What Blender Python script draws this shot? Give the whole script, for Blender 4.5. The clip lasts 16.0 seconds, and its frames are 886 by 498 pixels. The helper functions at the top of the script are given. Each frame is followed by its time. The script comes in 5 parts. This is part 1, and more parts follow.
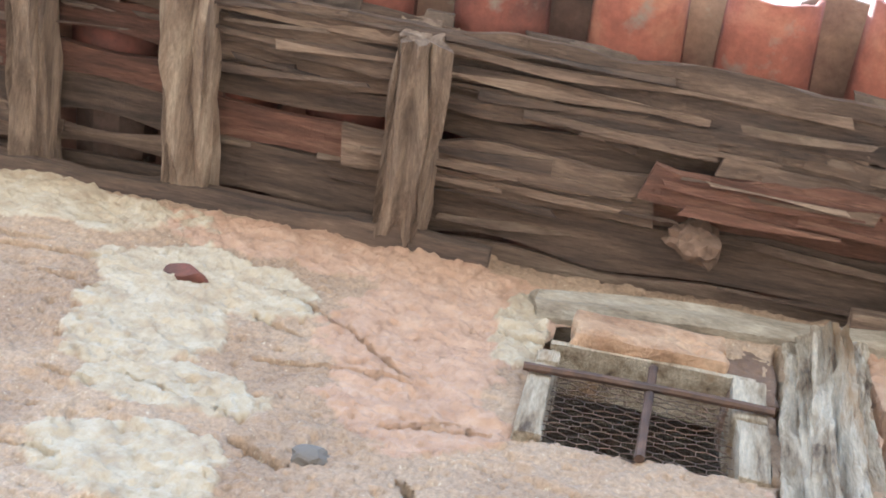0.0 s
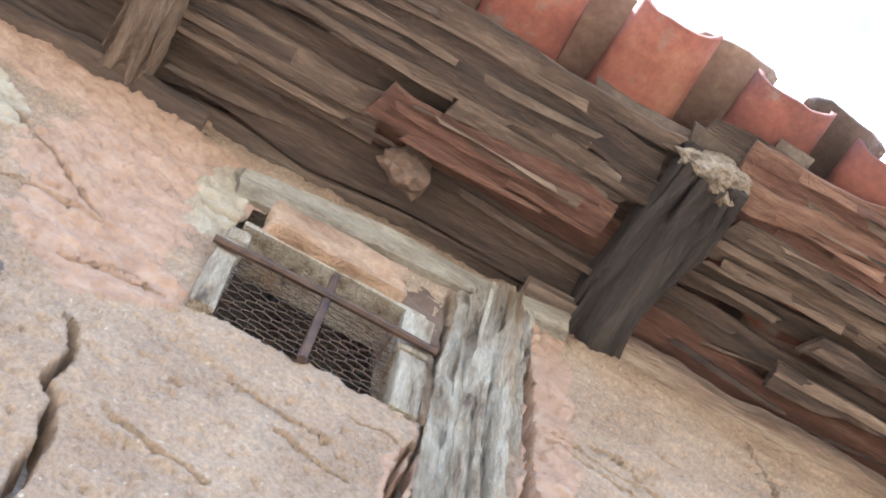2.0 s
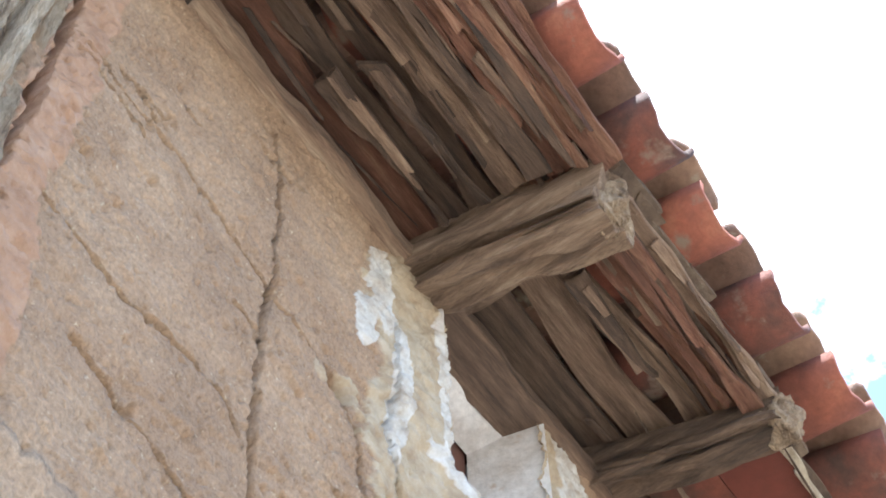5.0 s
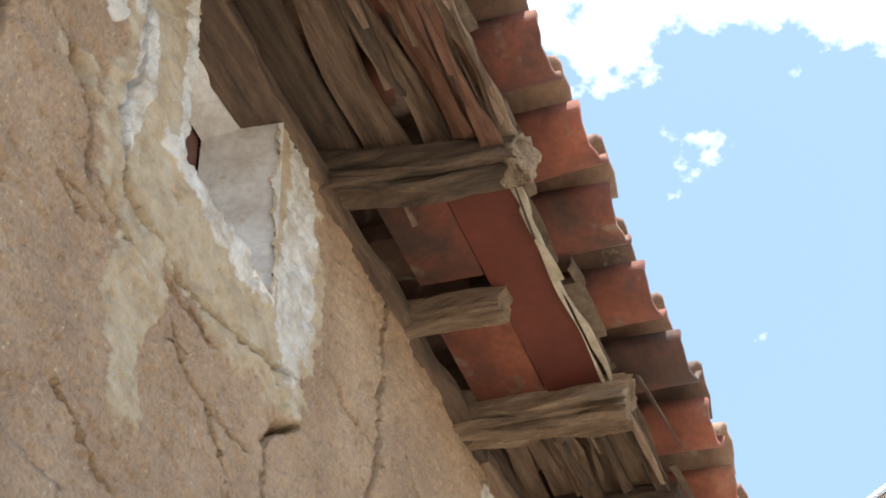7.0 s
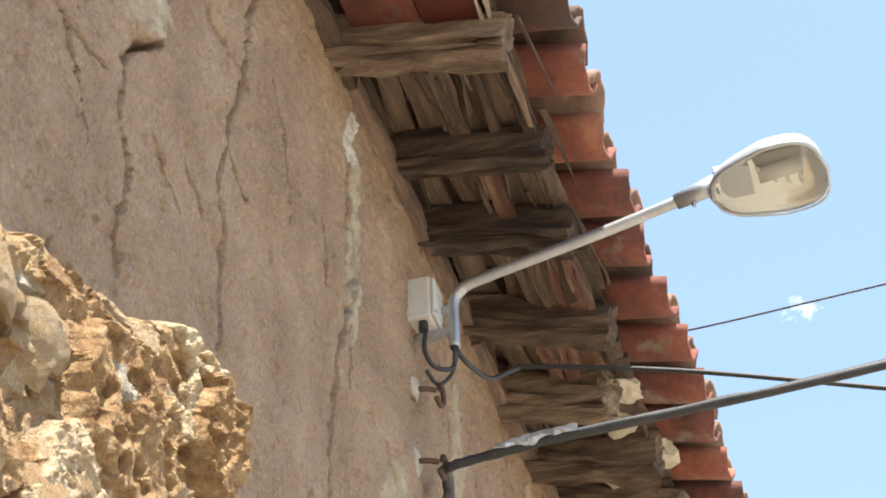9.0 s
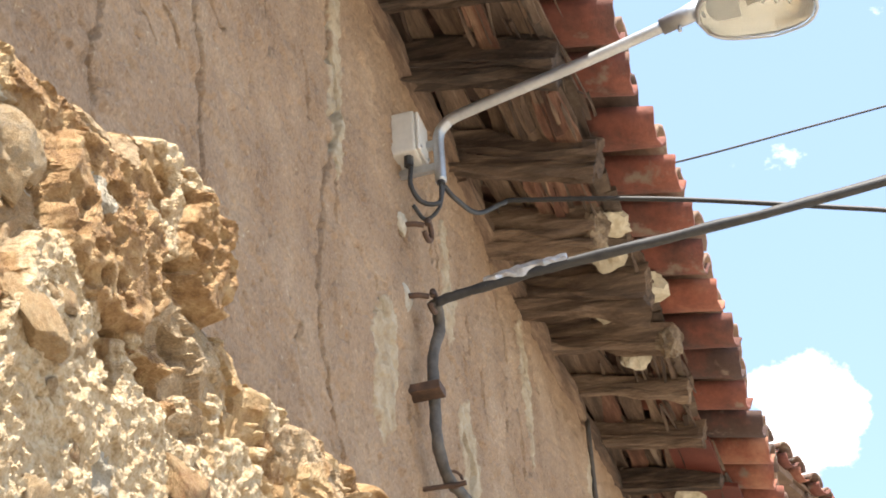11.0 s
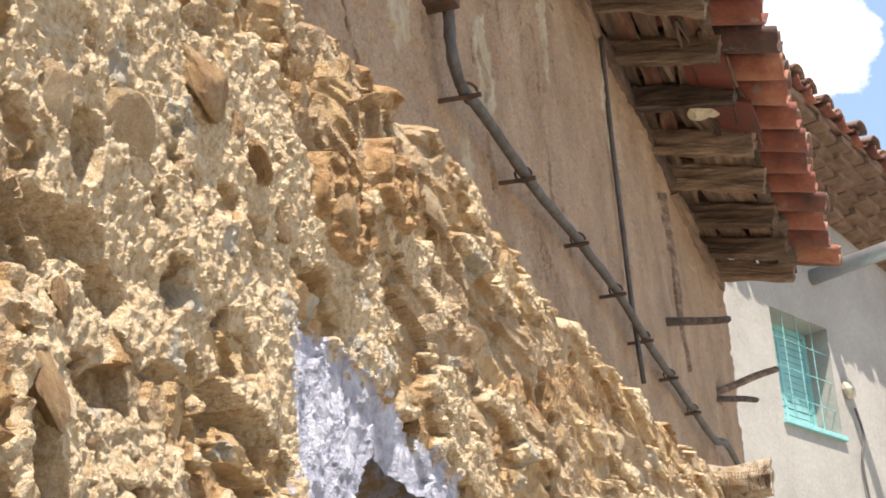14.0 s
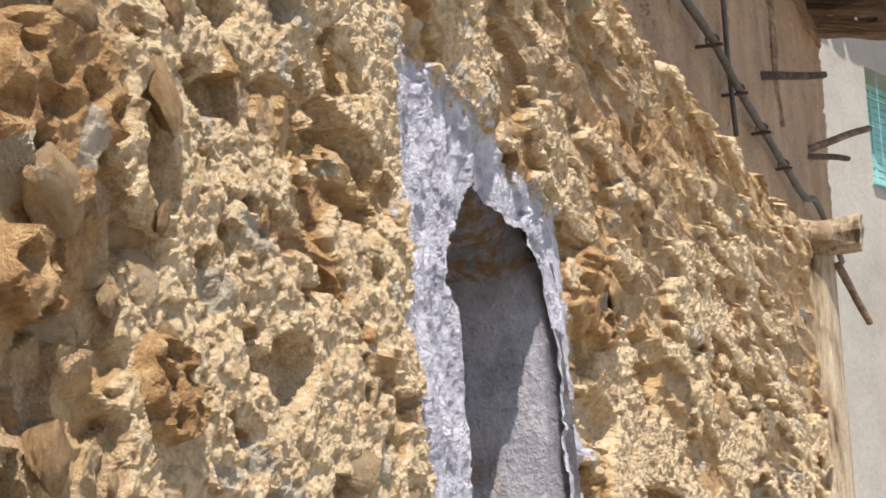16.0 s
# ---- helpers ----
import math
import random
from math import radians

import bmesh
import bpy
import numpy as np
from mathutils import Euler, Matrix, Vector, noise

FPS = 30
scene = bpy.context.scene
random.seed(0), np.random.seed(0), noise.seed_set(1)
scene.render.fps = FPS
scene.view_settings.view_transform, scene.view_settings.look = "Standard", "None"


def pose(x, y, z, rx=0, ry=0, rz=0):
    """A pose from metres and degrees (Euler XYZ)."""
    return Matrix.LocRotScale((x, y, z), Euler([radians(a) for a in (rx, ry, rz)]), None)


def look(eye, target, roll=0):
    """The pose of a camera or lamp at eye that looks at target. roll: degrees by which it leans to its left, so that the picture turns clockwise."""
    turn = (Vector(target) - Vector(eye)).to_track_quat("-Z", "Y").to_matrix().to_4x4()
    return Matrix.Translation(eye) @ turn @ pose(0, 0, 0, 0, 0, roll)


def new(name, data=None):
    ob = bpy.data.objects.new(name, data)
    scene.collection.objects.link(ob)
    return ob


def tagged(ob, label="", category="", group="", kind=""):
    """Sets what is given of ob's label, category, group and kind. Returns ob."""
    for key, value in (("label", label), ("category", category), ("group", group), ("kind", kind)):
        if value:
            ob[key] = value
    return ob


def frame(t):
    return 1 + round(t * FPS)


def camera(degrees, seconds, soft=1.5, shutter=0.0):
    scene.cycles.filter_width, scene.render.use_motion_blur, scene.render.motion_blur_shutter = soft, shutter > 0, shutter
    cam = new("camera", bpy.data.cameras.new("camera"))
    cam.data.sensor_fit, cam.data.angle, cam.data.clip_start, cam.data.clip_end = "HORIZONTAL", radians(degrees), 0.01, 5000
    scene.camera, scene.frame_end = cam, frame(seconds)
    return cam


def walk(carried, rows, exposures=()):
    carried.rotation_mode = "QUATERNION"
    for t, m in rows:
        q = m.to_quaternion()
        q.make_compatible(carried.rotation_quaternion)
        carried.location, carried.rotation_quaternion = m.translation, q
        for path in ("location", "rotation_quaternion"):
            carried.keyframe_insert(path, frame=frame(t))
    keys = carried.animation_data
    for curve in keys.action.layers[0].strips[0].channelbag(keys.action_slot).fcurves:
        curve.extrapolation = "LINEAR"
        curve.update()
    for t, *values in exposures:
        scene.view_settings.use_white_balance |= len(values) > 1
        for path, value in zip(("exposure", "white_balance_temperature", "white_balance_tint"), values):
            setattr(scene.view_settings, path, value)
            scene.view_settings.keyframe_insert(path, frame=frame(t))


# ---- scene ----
# ---- camera ----
cam = camera(28.385, 16.0, soft=1.8)
walk(cam, [
    (0.0, pose(0.0000, -1.1187, 1.6000, 163.436, -8.513, -9.045)),
    (0.5, pose(-0.0276, -1.1184, 1.5934, 161.262, -7.553, -13.668)),
    (1.0, pose(-0.0513, -1.1163, 1.6012, 161.005, -5.742, -17.131)),
    (1.5, pose(-0.0742, -1.1024, 1.5974, 162.214, -3.874, -23.839)),
    (2.0, pose(-0.0818, -1.0922, 1.5835, 162.023, -3.004, -29.027)),
    (2.5, pose(-0.0710, -1.0854, 1.5825, 161.401, -2.359, -33.857)),
    (3.0, pose(-0.0579, -1.0791, 1.5855, 160.836, -1.407, -38.856)),
    (3.5, pose(-0.0263, -1.0761, 1.5791, 159.662, -0.480, -43.669)),
    (4.0, pose(-0.0067, -1.0863, 1.5759, 157.469, 0.073, -48.326)),
    (4.5, pose(0.0054, -1.0981, 1.5836, 154.552, 0.662, -51.082)),
    (5.0, pose(0.0205, -1.1016, 1.5852, 152.370, 0.821, -54.458)),
    (5.2, pose(0.0273, -1.0923, 1.5939, 151.424, 0.912, -56.425)),
    (7.3, pose(-0.0383, -1.1322, 1.6973, 139.378, 1.648, -69.062)),
    (7.5, pose(-0.0377, -1.1300, 1.7127, 138.360, 0.999, -70.274)),
    (8.0, pose(-0.0334, -1.1258, 1.7512, 134.177, 0.252, -72.807)),
    (8.5, pose(-0.0102, -1.1196, 1.7824, 130.650, 0.457, -74.380)),
    (9.0, pose(0.0018, -1.1157, 1.7958, 127.911, 1.670, -73.963)),
    (9.2, pose(0.0094, -1.1113, 1.8044, 126.990, 1.951, -73.635)),
    (11.3, pose(0.0903, -1.0828, 1.7735, 122.198, 3.233, -73.202)),
    (11.5, pose(0.0944, -1.0804, 1.7751, 121.233, 3.126, -72.991)),
    (12.0, pose(0.1150, -1.0735, 1.7760, 119.007, 3.964, -72.439)),
    (12.5, pose(0.1253, -1.0633, 1.7728, 116.845, 4.008, -72.038)),
    (13.0, pose(0.1270, -1.0596, 1.7639, 114.949, 3.541, -72.391)),
    (13.5, pose(0.1260, -1.0621, 1.7533, 113.054, 3.857, -72.511)),
    (14.0, pose(0.1278, -1.0589, 1.7437, 111.349, 3.821, -72.778)),
    (14.5, pose(0.1324, -1.0532, 1.7295, 109.176, 4.587, -72.149)),
    (15.0, pose(0.1335, -1.0396, 1.7242, 106.996, 4.697, -71.393)),
    (15.5, pose(0.1334, -1.0261, 1.7202, 105.472, 4.129, -70.365)),
    (16.0, pose(0.1368, -1.0294, 1.7089, 103.520, 1.642, -70.563)),
], exposures=[(0.0, 2.35, 5350, 8), (0.4, 2.35, 5550, 8), (1.1, 2.35, 5550, 8), (1.8, 2.38, 5300, 8), (3.5, 2.4, 5300, 8), (5.2, 1.85, 5700, 8), (7.3, 1.35, 6500, 8), (9.2, 1.35, 6500, 9), (11.3, 1.5, 6650, 11), (13.0, 1.25, 6700, 12), (14.5, 0.95, 6750, 13), (16.0, 0.72, 6750, 13)])

# ---- world and sun ----
SUN = Vector((-0.45, -0.24, 1.0)).normalized()
world = bpy.data.worlds.new("sky")
scene.world = world
world.use_nodes = True
wn, wl = world.node_tree.nodes, world.node_tree.links
bg = wn["Background"]
sky = wn.new("ShaderNodeTexSky")
sky.sky_type, sky.sun_disc = "NISHITA", False
sky.sun_elevation = math.asin(SUN.z)
sky.sun_rotation = math.atan2(SUN.x, SUN.y)
sky.altitude, sky.air_density, sky.dust_density, sky.ozone_density = 900, 1.0, 2.0, 0.6
wc = wn.new("ShaderNodeTexCoord")
wm = wn.new("ShaderNodeMapping")
wm.inputs["Scale"].default_value = (1.0, 1.0, 1.6)
wm.inputs["Location"].default_value = (0.35, 0.1, 0.2)
cl = wn.new("ShaderNodeTexNoise")
cl.inputs["Scale"].default_value, cl.inputs["Detail"].default_value, cl.inputs["Roughness"].default_value = 11.0, 9, 0.6
# cloud banks: a broad bright one high up, a small heap low over the far roofs
total = cl.outputs[0]
for centre, inner, outer, gain in (((0.22, -0.05, 0.97), 0.985, 0.84, 0.34), ((0.892, 0.036, 0.450), 0.99975, 0.9984, 0.24)):
    dp = wn.new("ShaderNodeVectorMath")
    dp.operation = "DOT_PRODUCT"
    dp.inputs[1].default_value = Vector(centre).normalized()
    wl.new(wc.outputs["Generated"], dp.inputs[0])
    mr = wn.new("ShaderNodeMapRange")
    mr.interpolation_type = "SMOOTHSTEP"
    mr.inputs[1].default_value, mr.inputs[2].default_value, mr.inputs[3].default_value, mr.inputs[4].default_value = outer, inner, 0.0, gain
    wl.new(dp.outputs["Value"], mr.inputs[0])
    ad = wn.new("ShaderNodeMath")
    wl.new(total, ad.inputs[0]), wl.new(mr.outputs[0], ad.inputs[1])
    total = ad.outputs[0]
cr = wn.new("ShaderNodeValToRGB")
cr.color_ramp.elements[0].position, cr.color_ramp.elements[1].position = 0.66, 0.78
veil = wn.new("ShaderNodeMixRGB")
veil.inputs[0].default_value, veil.inputs[2].default_value = 0.27, (4.9, 7.0, 9.4, 1)
mixc = wn.new("ShaderNodeMixRGB")
mixc.inputs[2].default_value = (10.0, 10.0, 10.2, 1)
wl.new(wc.outputs["Generated"], wm.inputs[0]), wl.new(wm.outputs[0], cl.inputs["Vector"]), wl.new(total, cr.inputs[0])
wl.new(cr.outputs[0], mixc.inputs[0]), wl.new(sky.outputs[0], veil.inputs[1]), wl.new(veil.outputs[0], mixc.inputs[1]), wl.new(mixc.outputs[0], bg.inputs[0])
bg.inputs[1].default_value = 0.102
sun = new("sun", bpy.data.lights.new("sun", "SUN"))
sun.data.energy, sun.data.angle, sun.data.color = 5.0, radians(0.53), (1.0, 0.95, 0.87)
sun.matrix_world = look(SUN * 40, (0, 0, 0))


# ---- materials ----
def material(name, stops, scale=6.0, detail=8.0, rough=0.9, bump=0.3, dist=0.01, stretch=(1, 1, 1), fine=60.0,
             fine_mix=0.35, fine_dark=0.55, fine_light=1.25, metal=0.0, spot=None, island=0.0, per_object=0.0, lowfreq=0.5):
    """Base colour from a wide noise ramp, multiplied by a fine grain; relief from both. spot: (colour, scale, threshold)."""
    m = bpy.data.materials.new(name)
    m.use_nodes = True
    nt = m.node_tree
    n, l = nt.nodes, nt.links
    bsdf = n["Principled BSDF"]
    bsdf.inputs["Roughness"].default_value, bsdf.inputs["Metallic"].default_value = rough, metal
    co = n.new("ShaderNodeTexCoord")
    mp = n.new("ShaderNodeMapping")
    mp.inputs["Scale"].default_value = stretch
    l.new(co.outputs["Object"], mp.inputs[0])
    vec = mp.outputs[0]
    if per_object:
        oi = n.new("ShaderNodeObjectInfo")
        ad = n.new("ShaderNodeVectorMath")
        ad.operation = "MULTIPLY_ADD"
        l.new(oi.outputs["Random"], ad.inputs[0])
        ad.inputs[1].default_value = (37.0, 19.0, 23.0)
        l.new(vec, ad.inputs[2])
        vec = ad.outputs[0]
    a = n.new("ShaderNodeTexNoise")
    a.inputs["Scale"].default_value, a.inputs["Detail"].default_value, a.inputs["Roughness"].default_value = scale, detail, 0.62
    l.new(vec, a.inputs["Vector"])
    ramp = n.new("ShaderNodeValToRGB")
    els = ramp.color_ramp.elements
    while len(els) < len(stops):
        els.new(0.5)
    for e, (p, c) in zip(els, stops):
        e.position, e.color = p, (*c, 1)
    src = a.outputs[0]
    if per_object or island:
        rnd = n.new("ShaderNodeObjectInfo").outputs["Random"] if per_object else n.new("ShaderNodeNewGeometry").outputs["Random Per Island"]
        mm = n.new("ShaderNodeMath")
        mm.operation = "MULTIPLY_ADD"
        l.new(rnd, mm.inputs[0])
        mm.inputs[1].default_value = per_object or island
        m2 = n.new("ShaderNodeMath")
        m2.operation = "SUBTRACT"
        l.new(a.outputs[0], m2.inputs[0])
        m2.inputs[1].default_value = (per_object or island) / 2
        l.new(m2.outputs[0], mm.inputs[2])
        src = mm.outputs[0]
    l.new(src, ramp.inputs[0])
    b = n.new("ShaderNodeTexNoise")
    b.inputs["Scale"].default_value, b.inputs["Detail"].default_value, b.inputs["Roughness"].default_value = fine, 5, 0.7
    l.new(vec, b.inputs["Vector"])
    fr = n.new("ShaderNodeMapRange")
    fr.inputs[1].default_value, fr.inputs[2].default_value, fr.inputs[3].default_value, fr.inputs[4].default_value = 0.32, 0.68, fine_dark, fine_light
    l.new(b.outputs[0], fr.inputs[0])
    mul = n.new("ShaderNodeMixRGB")
    mul.blend_type = "MULTIPLY"
    mul.inputs[0].default_value = fine_mix
    l.new(ramp.outputs[0], mul.inputs[1]), l.new(fr.outputs[0], mul.inputs[2])
    col = mul.outputs[0]
    if spot:
        colour, sc, th = spot
        s = n.new("ShaderNodeTexNoise")
        s.inputs["Scale"].default_value, s.inputs["Detail"].default_value, s.inputs["Roughness"].default_value = sc, 6, 0.6
        l.new(vec, s.inputs["Vector"])
        sr = n.new("ShaderNodeMapRange")
        sr.inputs[1].default_value, sr.inputs[2].default_value = th - 0.02, th + 0.08
        l.new(s.outputs[0], sr.inputs[0])
        mx = n.new("ShaderNodeMixRGB")
        mx.inputs[2].default_value = (*colour, 1)
        l.new(sr.outputs[0], mx.inputs[0]), l.new(col, mx.inputs[1])
        col = mx.outputs[0]
    l.new(col, bsdf.inputs["Base Color"])
    ma = n.new("ShaderNodeMath")
    ma.operation = "MULTIPLY_ADD"
    ma.inputs[1].default_value = lowfreq
    l.new(a.outputs[0], ma.inputs[0]), l.new(b.outputs[0], ma.inputs[2])
    bp = n.new("ShaderNodeBump")
    bp.inputs["Strength"].default_value, bp.inputs["Distance"].default_value = bump, dist
    l.new(ma.outputs[0], bp.inputs["Height"]), l.new(bp.outputs[0], bsdf.inputs["Normal"])
    return m



def add_layer(m, attribute, stops, scale, edge_scale=24.0, edge=1.5, soft=0.10):
    """A second coat over a material, where the mesh's named field is above a ragged threshold."""
    n, l = m.node_tree.nodes, m.node_tree.links
    bsdf = n["Principled BSDF"]
    under = bsdf.inputs["Base Color"].links[0].from_socket
    at = n.new("ShaderNodeAttribute")
    at.attribute_name = attribute
    co = n.new("ShaderNodeTexCoord")
    e = n.new("ShaderNodeTexNoise")
    e.inputs["Scale"].default_value, e.inputs["Detail"].default_value, e.inputs["Roughness"].default_value = edge_scale, 7, 0.65
    l.new(co.outputs["Object"], e.inputs["Vector"])
    mm = n.new("ShaderNodeMath")
    mm.operation = "MULTIPLY_ADD"
    mm.inputs[1].default_value = edge
    l.new(e.outputs[0], mm.inputs[0]), l.new(at.outputs["Fac"], mm.inputs[2])
    mr = n.new("ShaderNodeMapRange")
    mr.inputs[1].default_value, mr.inputs[2].default_value = edge / 2 - soft, edge / 2 + soft
    l.new(mm.outputs[0], mr.inputs[0])
    a = n.new("ShaderNodeTexNoise")
    a.inputs["Scale"].default_value, a.inputs["Detail"].default_value, a.inputs["Roughness"].default_value = scale, 8, 0.68
    l.new(co.outputs["Object"], a.inputs["Vector"])
    ramp = n.new("ShaderNodeValToRGB")
    els = ramp.color_ramp.elements
    while len(els) < len(stops):
        els.new(0.5)
    for el, (p, c) in zip(els, stops):
        el.position, el.color = p, (*c, 1)
    l.new(a.outputs[0], ramp.inputs[0])
    mx = n.new("ShaderNodeMixRGB")
    l.new(mr.outputs[0], mx.inputs[0]), l.new(under, mx.inputs[1]), l.new(ramp.outputs[0], mx.inputs[2])
    l.new(mx.outputs[0], bsdf.inputs["Base Color"])


ADOBE = material("adobe_render", [(0.3, (0.30, 0.195, 0.122)), (0.5, (0.405, 0.275, 0.176)), (0.72, (0.51, 0.368, 0.245))], scale=2.6, fine=95,
                 fine_mix=0.65, fine_dark=0.5, bump=0.9, dist=0.010, lowfreq=0.8, stretch=(1.3, 1, 1), spot=((0.58, 0.47, 0.33), 75, 0.645))
CREAM = material("cream_plaster", [(0.3, (0.46, 0.40, 0.28)), (0.6, (0.62, 0.56, 0.43)), (0.8, (0.70, 0.66, 0.56))], scale=9, fine=60, bump=0.6, dist=0.012)
LIME = material("limewash", [(0.3, (0.52, 0.47, 0.42)), (0.55, (0.70, 0.68, 0.66)), (0.8, (0.80, 0.79, 0.78))], scale=8, fine=50, bump=0.4,
                dist=0.01, spot=((0.45, 0.33, 0.22), 14, 0.62))
BLUELIME = material("bluish_limewash", [(0.3, (0.44, 0.43, 0.49)), (0.5, (0.62, 0.61, 0.68)), (0.75, (0.78, 0.77, 0.81))], scale=14, fine=60,
                    bump=1.0, dist=0.014, fine_mix=0.5, spot=((0.55, 0.38, 0.24), 9, 0.585))
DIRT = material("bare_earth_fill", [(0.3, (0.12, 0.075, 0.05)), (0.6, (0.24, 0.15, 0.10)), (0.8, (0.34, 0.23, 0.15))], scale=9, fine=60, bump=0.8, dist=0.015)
RUBBLE = material("rubble_mortar", [(0.28, (0.36, 0.215, 0.10)), (0.44, (0.50, 0.335, 0.18)), (0.58, (0.60, 0.435, 0.26)), (0.78, (0.70, 0.55, 0.37))], scale=14,
                  fine=230, fine_mix=0.6, fine_dark=0.42, fine_light=1.22, bump=1.0, dist=0.012, lowfreq=0.3, spot=((0.44, 0.25, 0.10), 9, 0.60))
STONE = material("field_stone", [(0.22, (0.36, 0.19, 0.08)), (0.42, (0.52, 0.33, 0.155)), (0.6, (0.62, 0.435, 0.24)), (0.8, (0.58, 0.45, 0.30)), (0.92, (0.68, 0.56, 0.40))],
                 scale=2.2, fine=22, fine_mix=0.6, fine_dark=0.5, bump=1.0, dist=0.012, per_object=0.35)
WOOD = material("weathered_dark_wood", [(0.25, (0.072, 0.050, 0.039)), (0.5, (0.198, 0.129, 0.088)), (0.68, (0.348, 0.238, 0.164)), (0.85, (0.528, 0.399, 0.281))], scale=3.5,
                stretch=(1, 9, 9), fine=26, fine_mix=0.7, bump=1.0, dist=0.014, per_object=0.35, rough=0.85)
WOODY = material("weathered_rafter_wood", [(0.25, (0.078, 0.055, 0.042)), (0.5, (0.216, 0.145, 0.099)), (0.7, (0.396, 0.280, 0.193)), (0.88, (0.576, 0.446, 0.322))], scale=3.5,
                 stretch=(9, 1, 9), fine=26, fine_mix=0.7, bump=1.0, dist=0.016, per_object=0.4, rough=0.85)
REDWOOD = material("reddish_rotten_wood", [(0.25, (0.090, 0.045, 0.032)), (0.5, (0.228, 0.105, 0.068)), (0.7, (0.372, 0.202, 0.131)), (0.88, (0.564, 0.393, 0.257))], scale=3.5,
                   stretch=(1, 9, 9), fine=24, fine_mix=0.7, bump=1.0, dist=0.016, per_object=0.35, rough=0.88)
GREYWOOD = material("silver_grey_wood", [(0.34, (0.120, 0.076, 0.044)), (0.41, (0.360, 0.265, 0.170)), (0.5, (0.530, 0.426, 0.299)), (0.63, (0.700, 0.598, 0.451))], scale=4.0,
                    stretch=(6, 6, 1), fine=30, fine_mix=0.6, fine_dark=0.55, bump=1.0, dist=0.02, rough=0.85, spot=((0.36, 0.23, 0.12), 2.0, 0.565))
REDBOARD = material("dark_red_board", [(0.3, (0.10, 0.024, 0.018)), (0.6, (0.15, 0.038, 0.026)), (0.8, (0.20, 0.062, 0.042))], scale=4, fine=40, fine_mix=0.25, bump=0.15, dist=0.006,
                    rough=0.6)
TERRA = material("terracotta_tile", [(0.25, (0.07, 0.038, 0.03)), (0.43, (0.165, 0.055, 0.037)), (0.6, (0.25, 0.082, 0.05)), (0.82, (0.36, 0.17, 0.10))], scale=5.0, fine=50,
                 fine_mix=0.45, bump=0.4, dist=0.008, per_object=0.5, rough=0.85, spot=((0.20, 0.15, 0.115), 8.0, 0.60))
TERRAOLD = material("lichened_tile", [(0.25, (0.085, 0.055, 0.042)), (0.5, (0.18, 0.105, 0.075)), (0.75, (0.29, 0.19, 0.13))], scale=5.0, fine=50, fine_mix=0.45, bump=0.45,
                    dist=0.008, per_object=0.4, rough=0.9, spot=((0.32, 0.28, 0.21), 9.0, 0.62))
MORTAR = material("pale_mortar", [(0.3, (0.36, 0.30, 0.22)), (0.6, (0.56, 0.50, 0.40)), (0.8, (0.68, 0.64, 0.55))], scale=14, fine=70, bump=0.8, dist=0.012)
MUD = material("mud_smeared_wood", [(0.3, (0.24, 0.19, 0.135)), (0.5, (0.37, 0.305, 0.225)), (0.75, (0.50, 0.43, 0.33))], scale=9, fine=50, stretch=(1, 4, 4), fine_mix=0.6, bump=0.9, dist=0.014)
RUST = material("rusty_iron", [(0.3, (0.06, 0.04, 0.032)), (0.6, (0.13, 0.075, 0.05)), (0.8, (0.22, 0.12, 0.07))], scale=20, fine=90, bump=0.3, dist=0.003, rough=0.7, metal=0.4)
GALV = material("galvanised_steel", [(0.3, (0.42, 0.43, 0.44)), (0.6, (0.52, 0.53, 0.54)), (0.8, (0.6, 0.6, 0.6))], scale=12, fine=80, fine_mix=0.2, bump=0.06, dist=0.003, rough=0.42, metal=0.8)
CABLE = material("black_cable_sheath", [(0.3, (0.018, 0.018, 0.02)), (0.7, (0.045, 0.043, 0.042))], scale=15, fine=60, bump=0.1, dist=0.003, rough=0.55)
CABLEDUST = material("dusty_cable_sheath", [(0.3, (0.05, 0.045, 0.042)), (0.7, (0.13, 0.115, 0.10))], scale=15, fine=60, bump=0.2, dist=0.004, rough=0.75)
FOIL = material("silver_tape", [(0.3, (0.45, 0.45, 0.46)), (0.7, (0.75, 0.75, 0.76))], scale=25, fine=60, bump=0.8, dist=0.008, rough=0.3, metal=0.7)
PLASTIC = material("off_white_plastic", [(0.3, (0.55, 0.53, 0.49)), (0.7, (0.66, 0.64, 0.60))], scale=6, fine=60, fine_mix=0.15, bump=0.03, dist=0.003, rough=0.45)
LAMPGREY = material("light_grey_lamp_paint", [(0.3, (0.66, 0.66, 0.65)), (0.7, (0.76, 0.76, 0.75))], scale=6, fine=50, fine_mix=0.12, bump=0.03, dist=0.003, rough=0.2)
WHITEWALL = material("white_house_paint", [(0.3, (0.27, 0.25, 0.22)), (0.55, (0.345, 0.325, 0.29)), (0.8, (0.41, 0.39, 0.355))], scale=1.3, fine=25, fine_mix=0.25, bump=0.3, dist=0.02)
TURQ = material("turquoise_paint", [(0.3, (0.16, 0.40, 0.40)), (0.7, (0.26, 0.52, 0.50))], scale=6, fine=40, fine_mix=0.3, bump=0.1, dist=0.005, rough=0.6)
SLATGREEN = material("turquoise_slat_blind", [(0.3, (0.17, 0.38, 0.38)), (0.7, (0.27, 0.49, 0.48))], scale=6, fine=40, fine_mix=0.3, bump=0.1, dist=0.005, rough=0.6)
GROUND = material("street_ground", [(0.3, (0.27, 0.235, 0.185)), (0.6, (0.33, 0.29, 0.235)), (0.8, (0.38, 0.34, 0.28))], scale=0.8, fine=18, bump=0.5, dist=0.02)
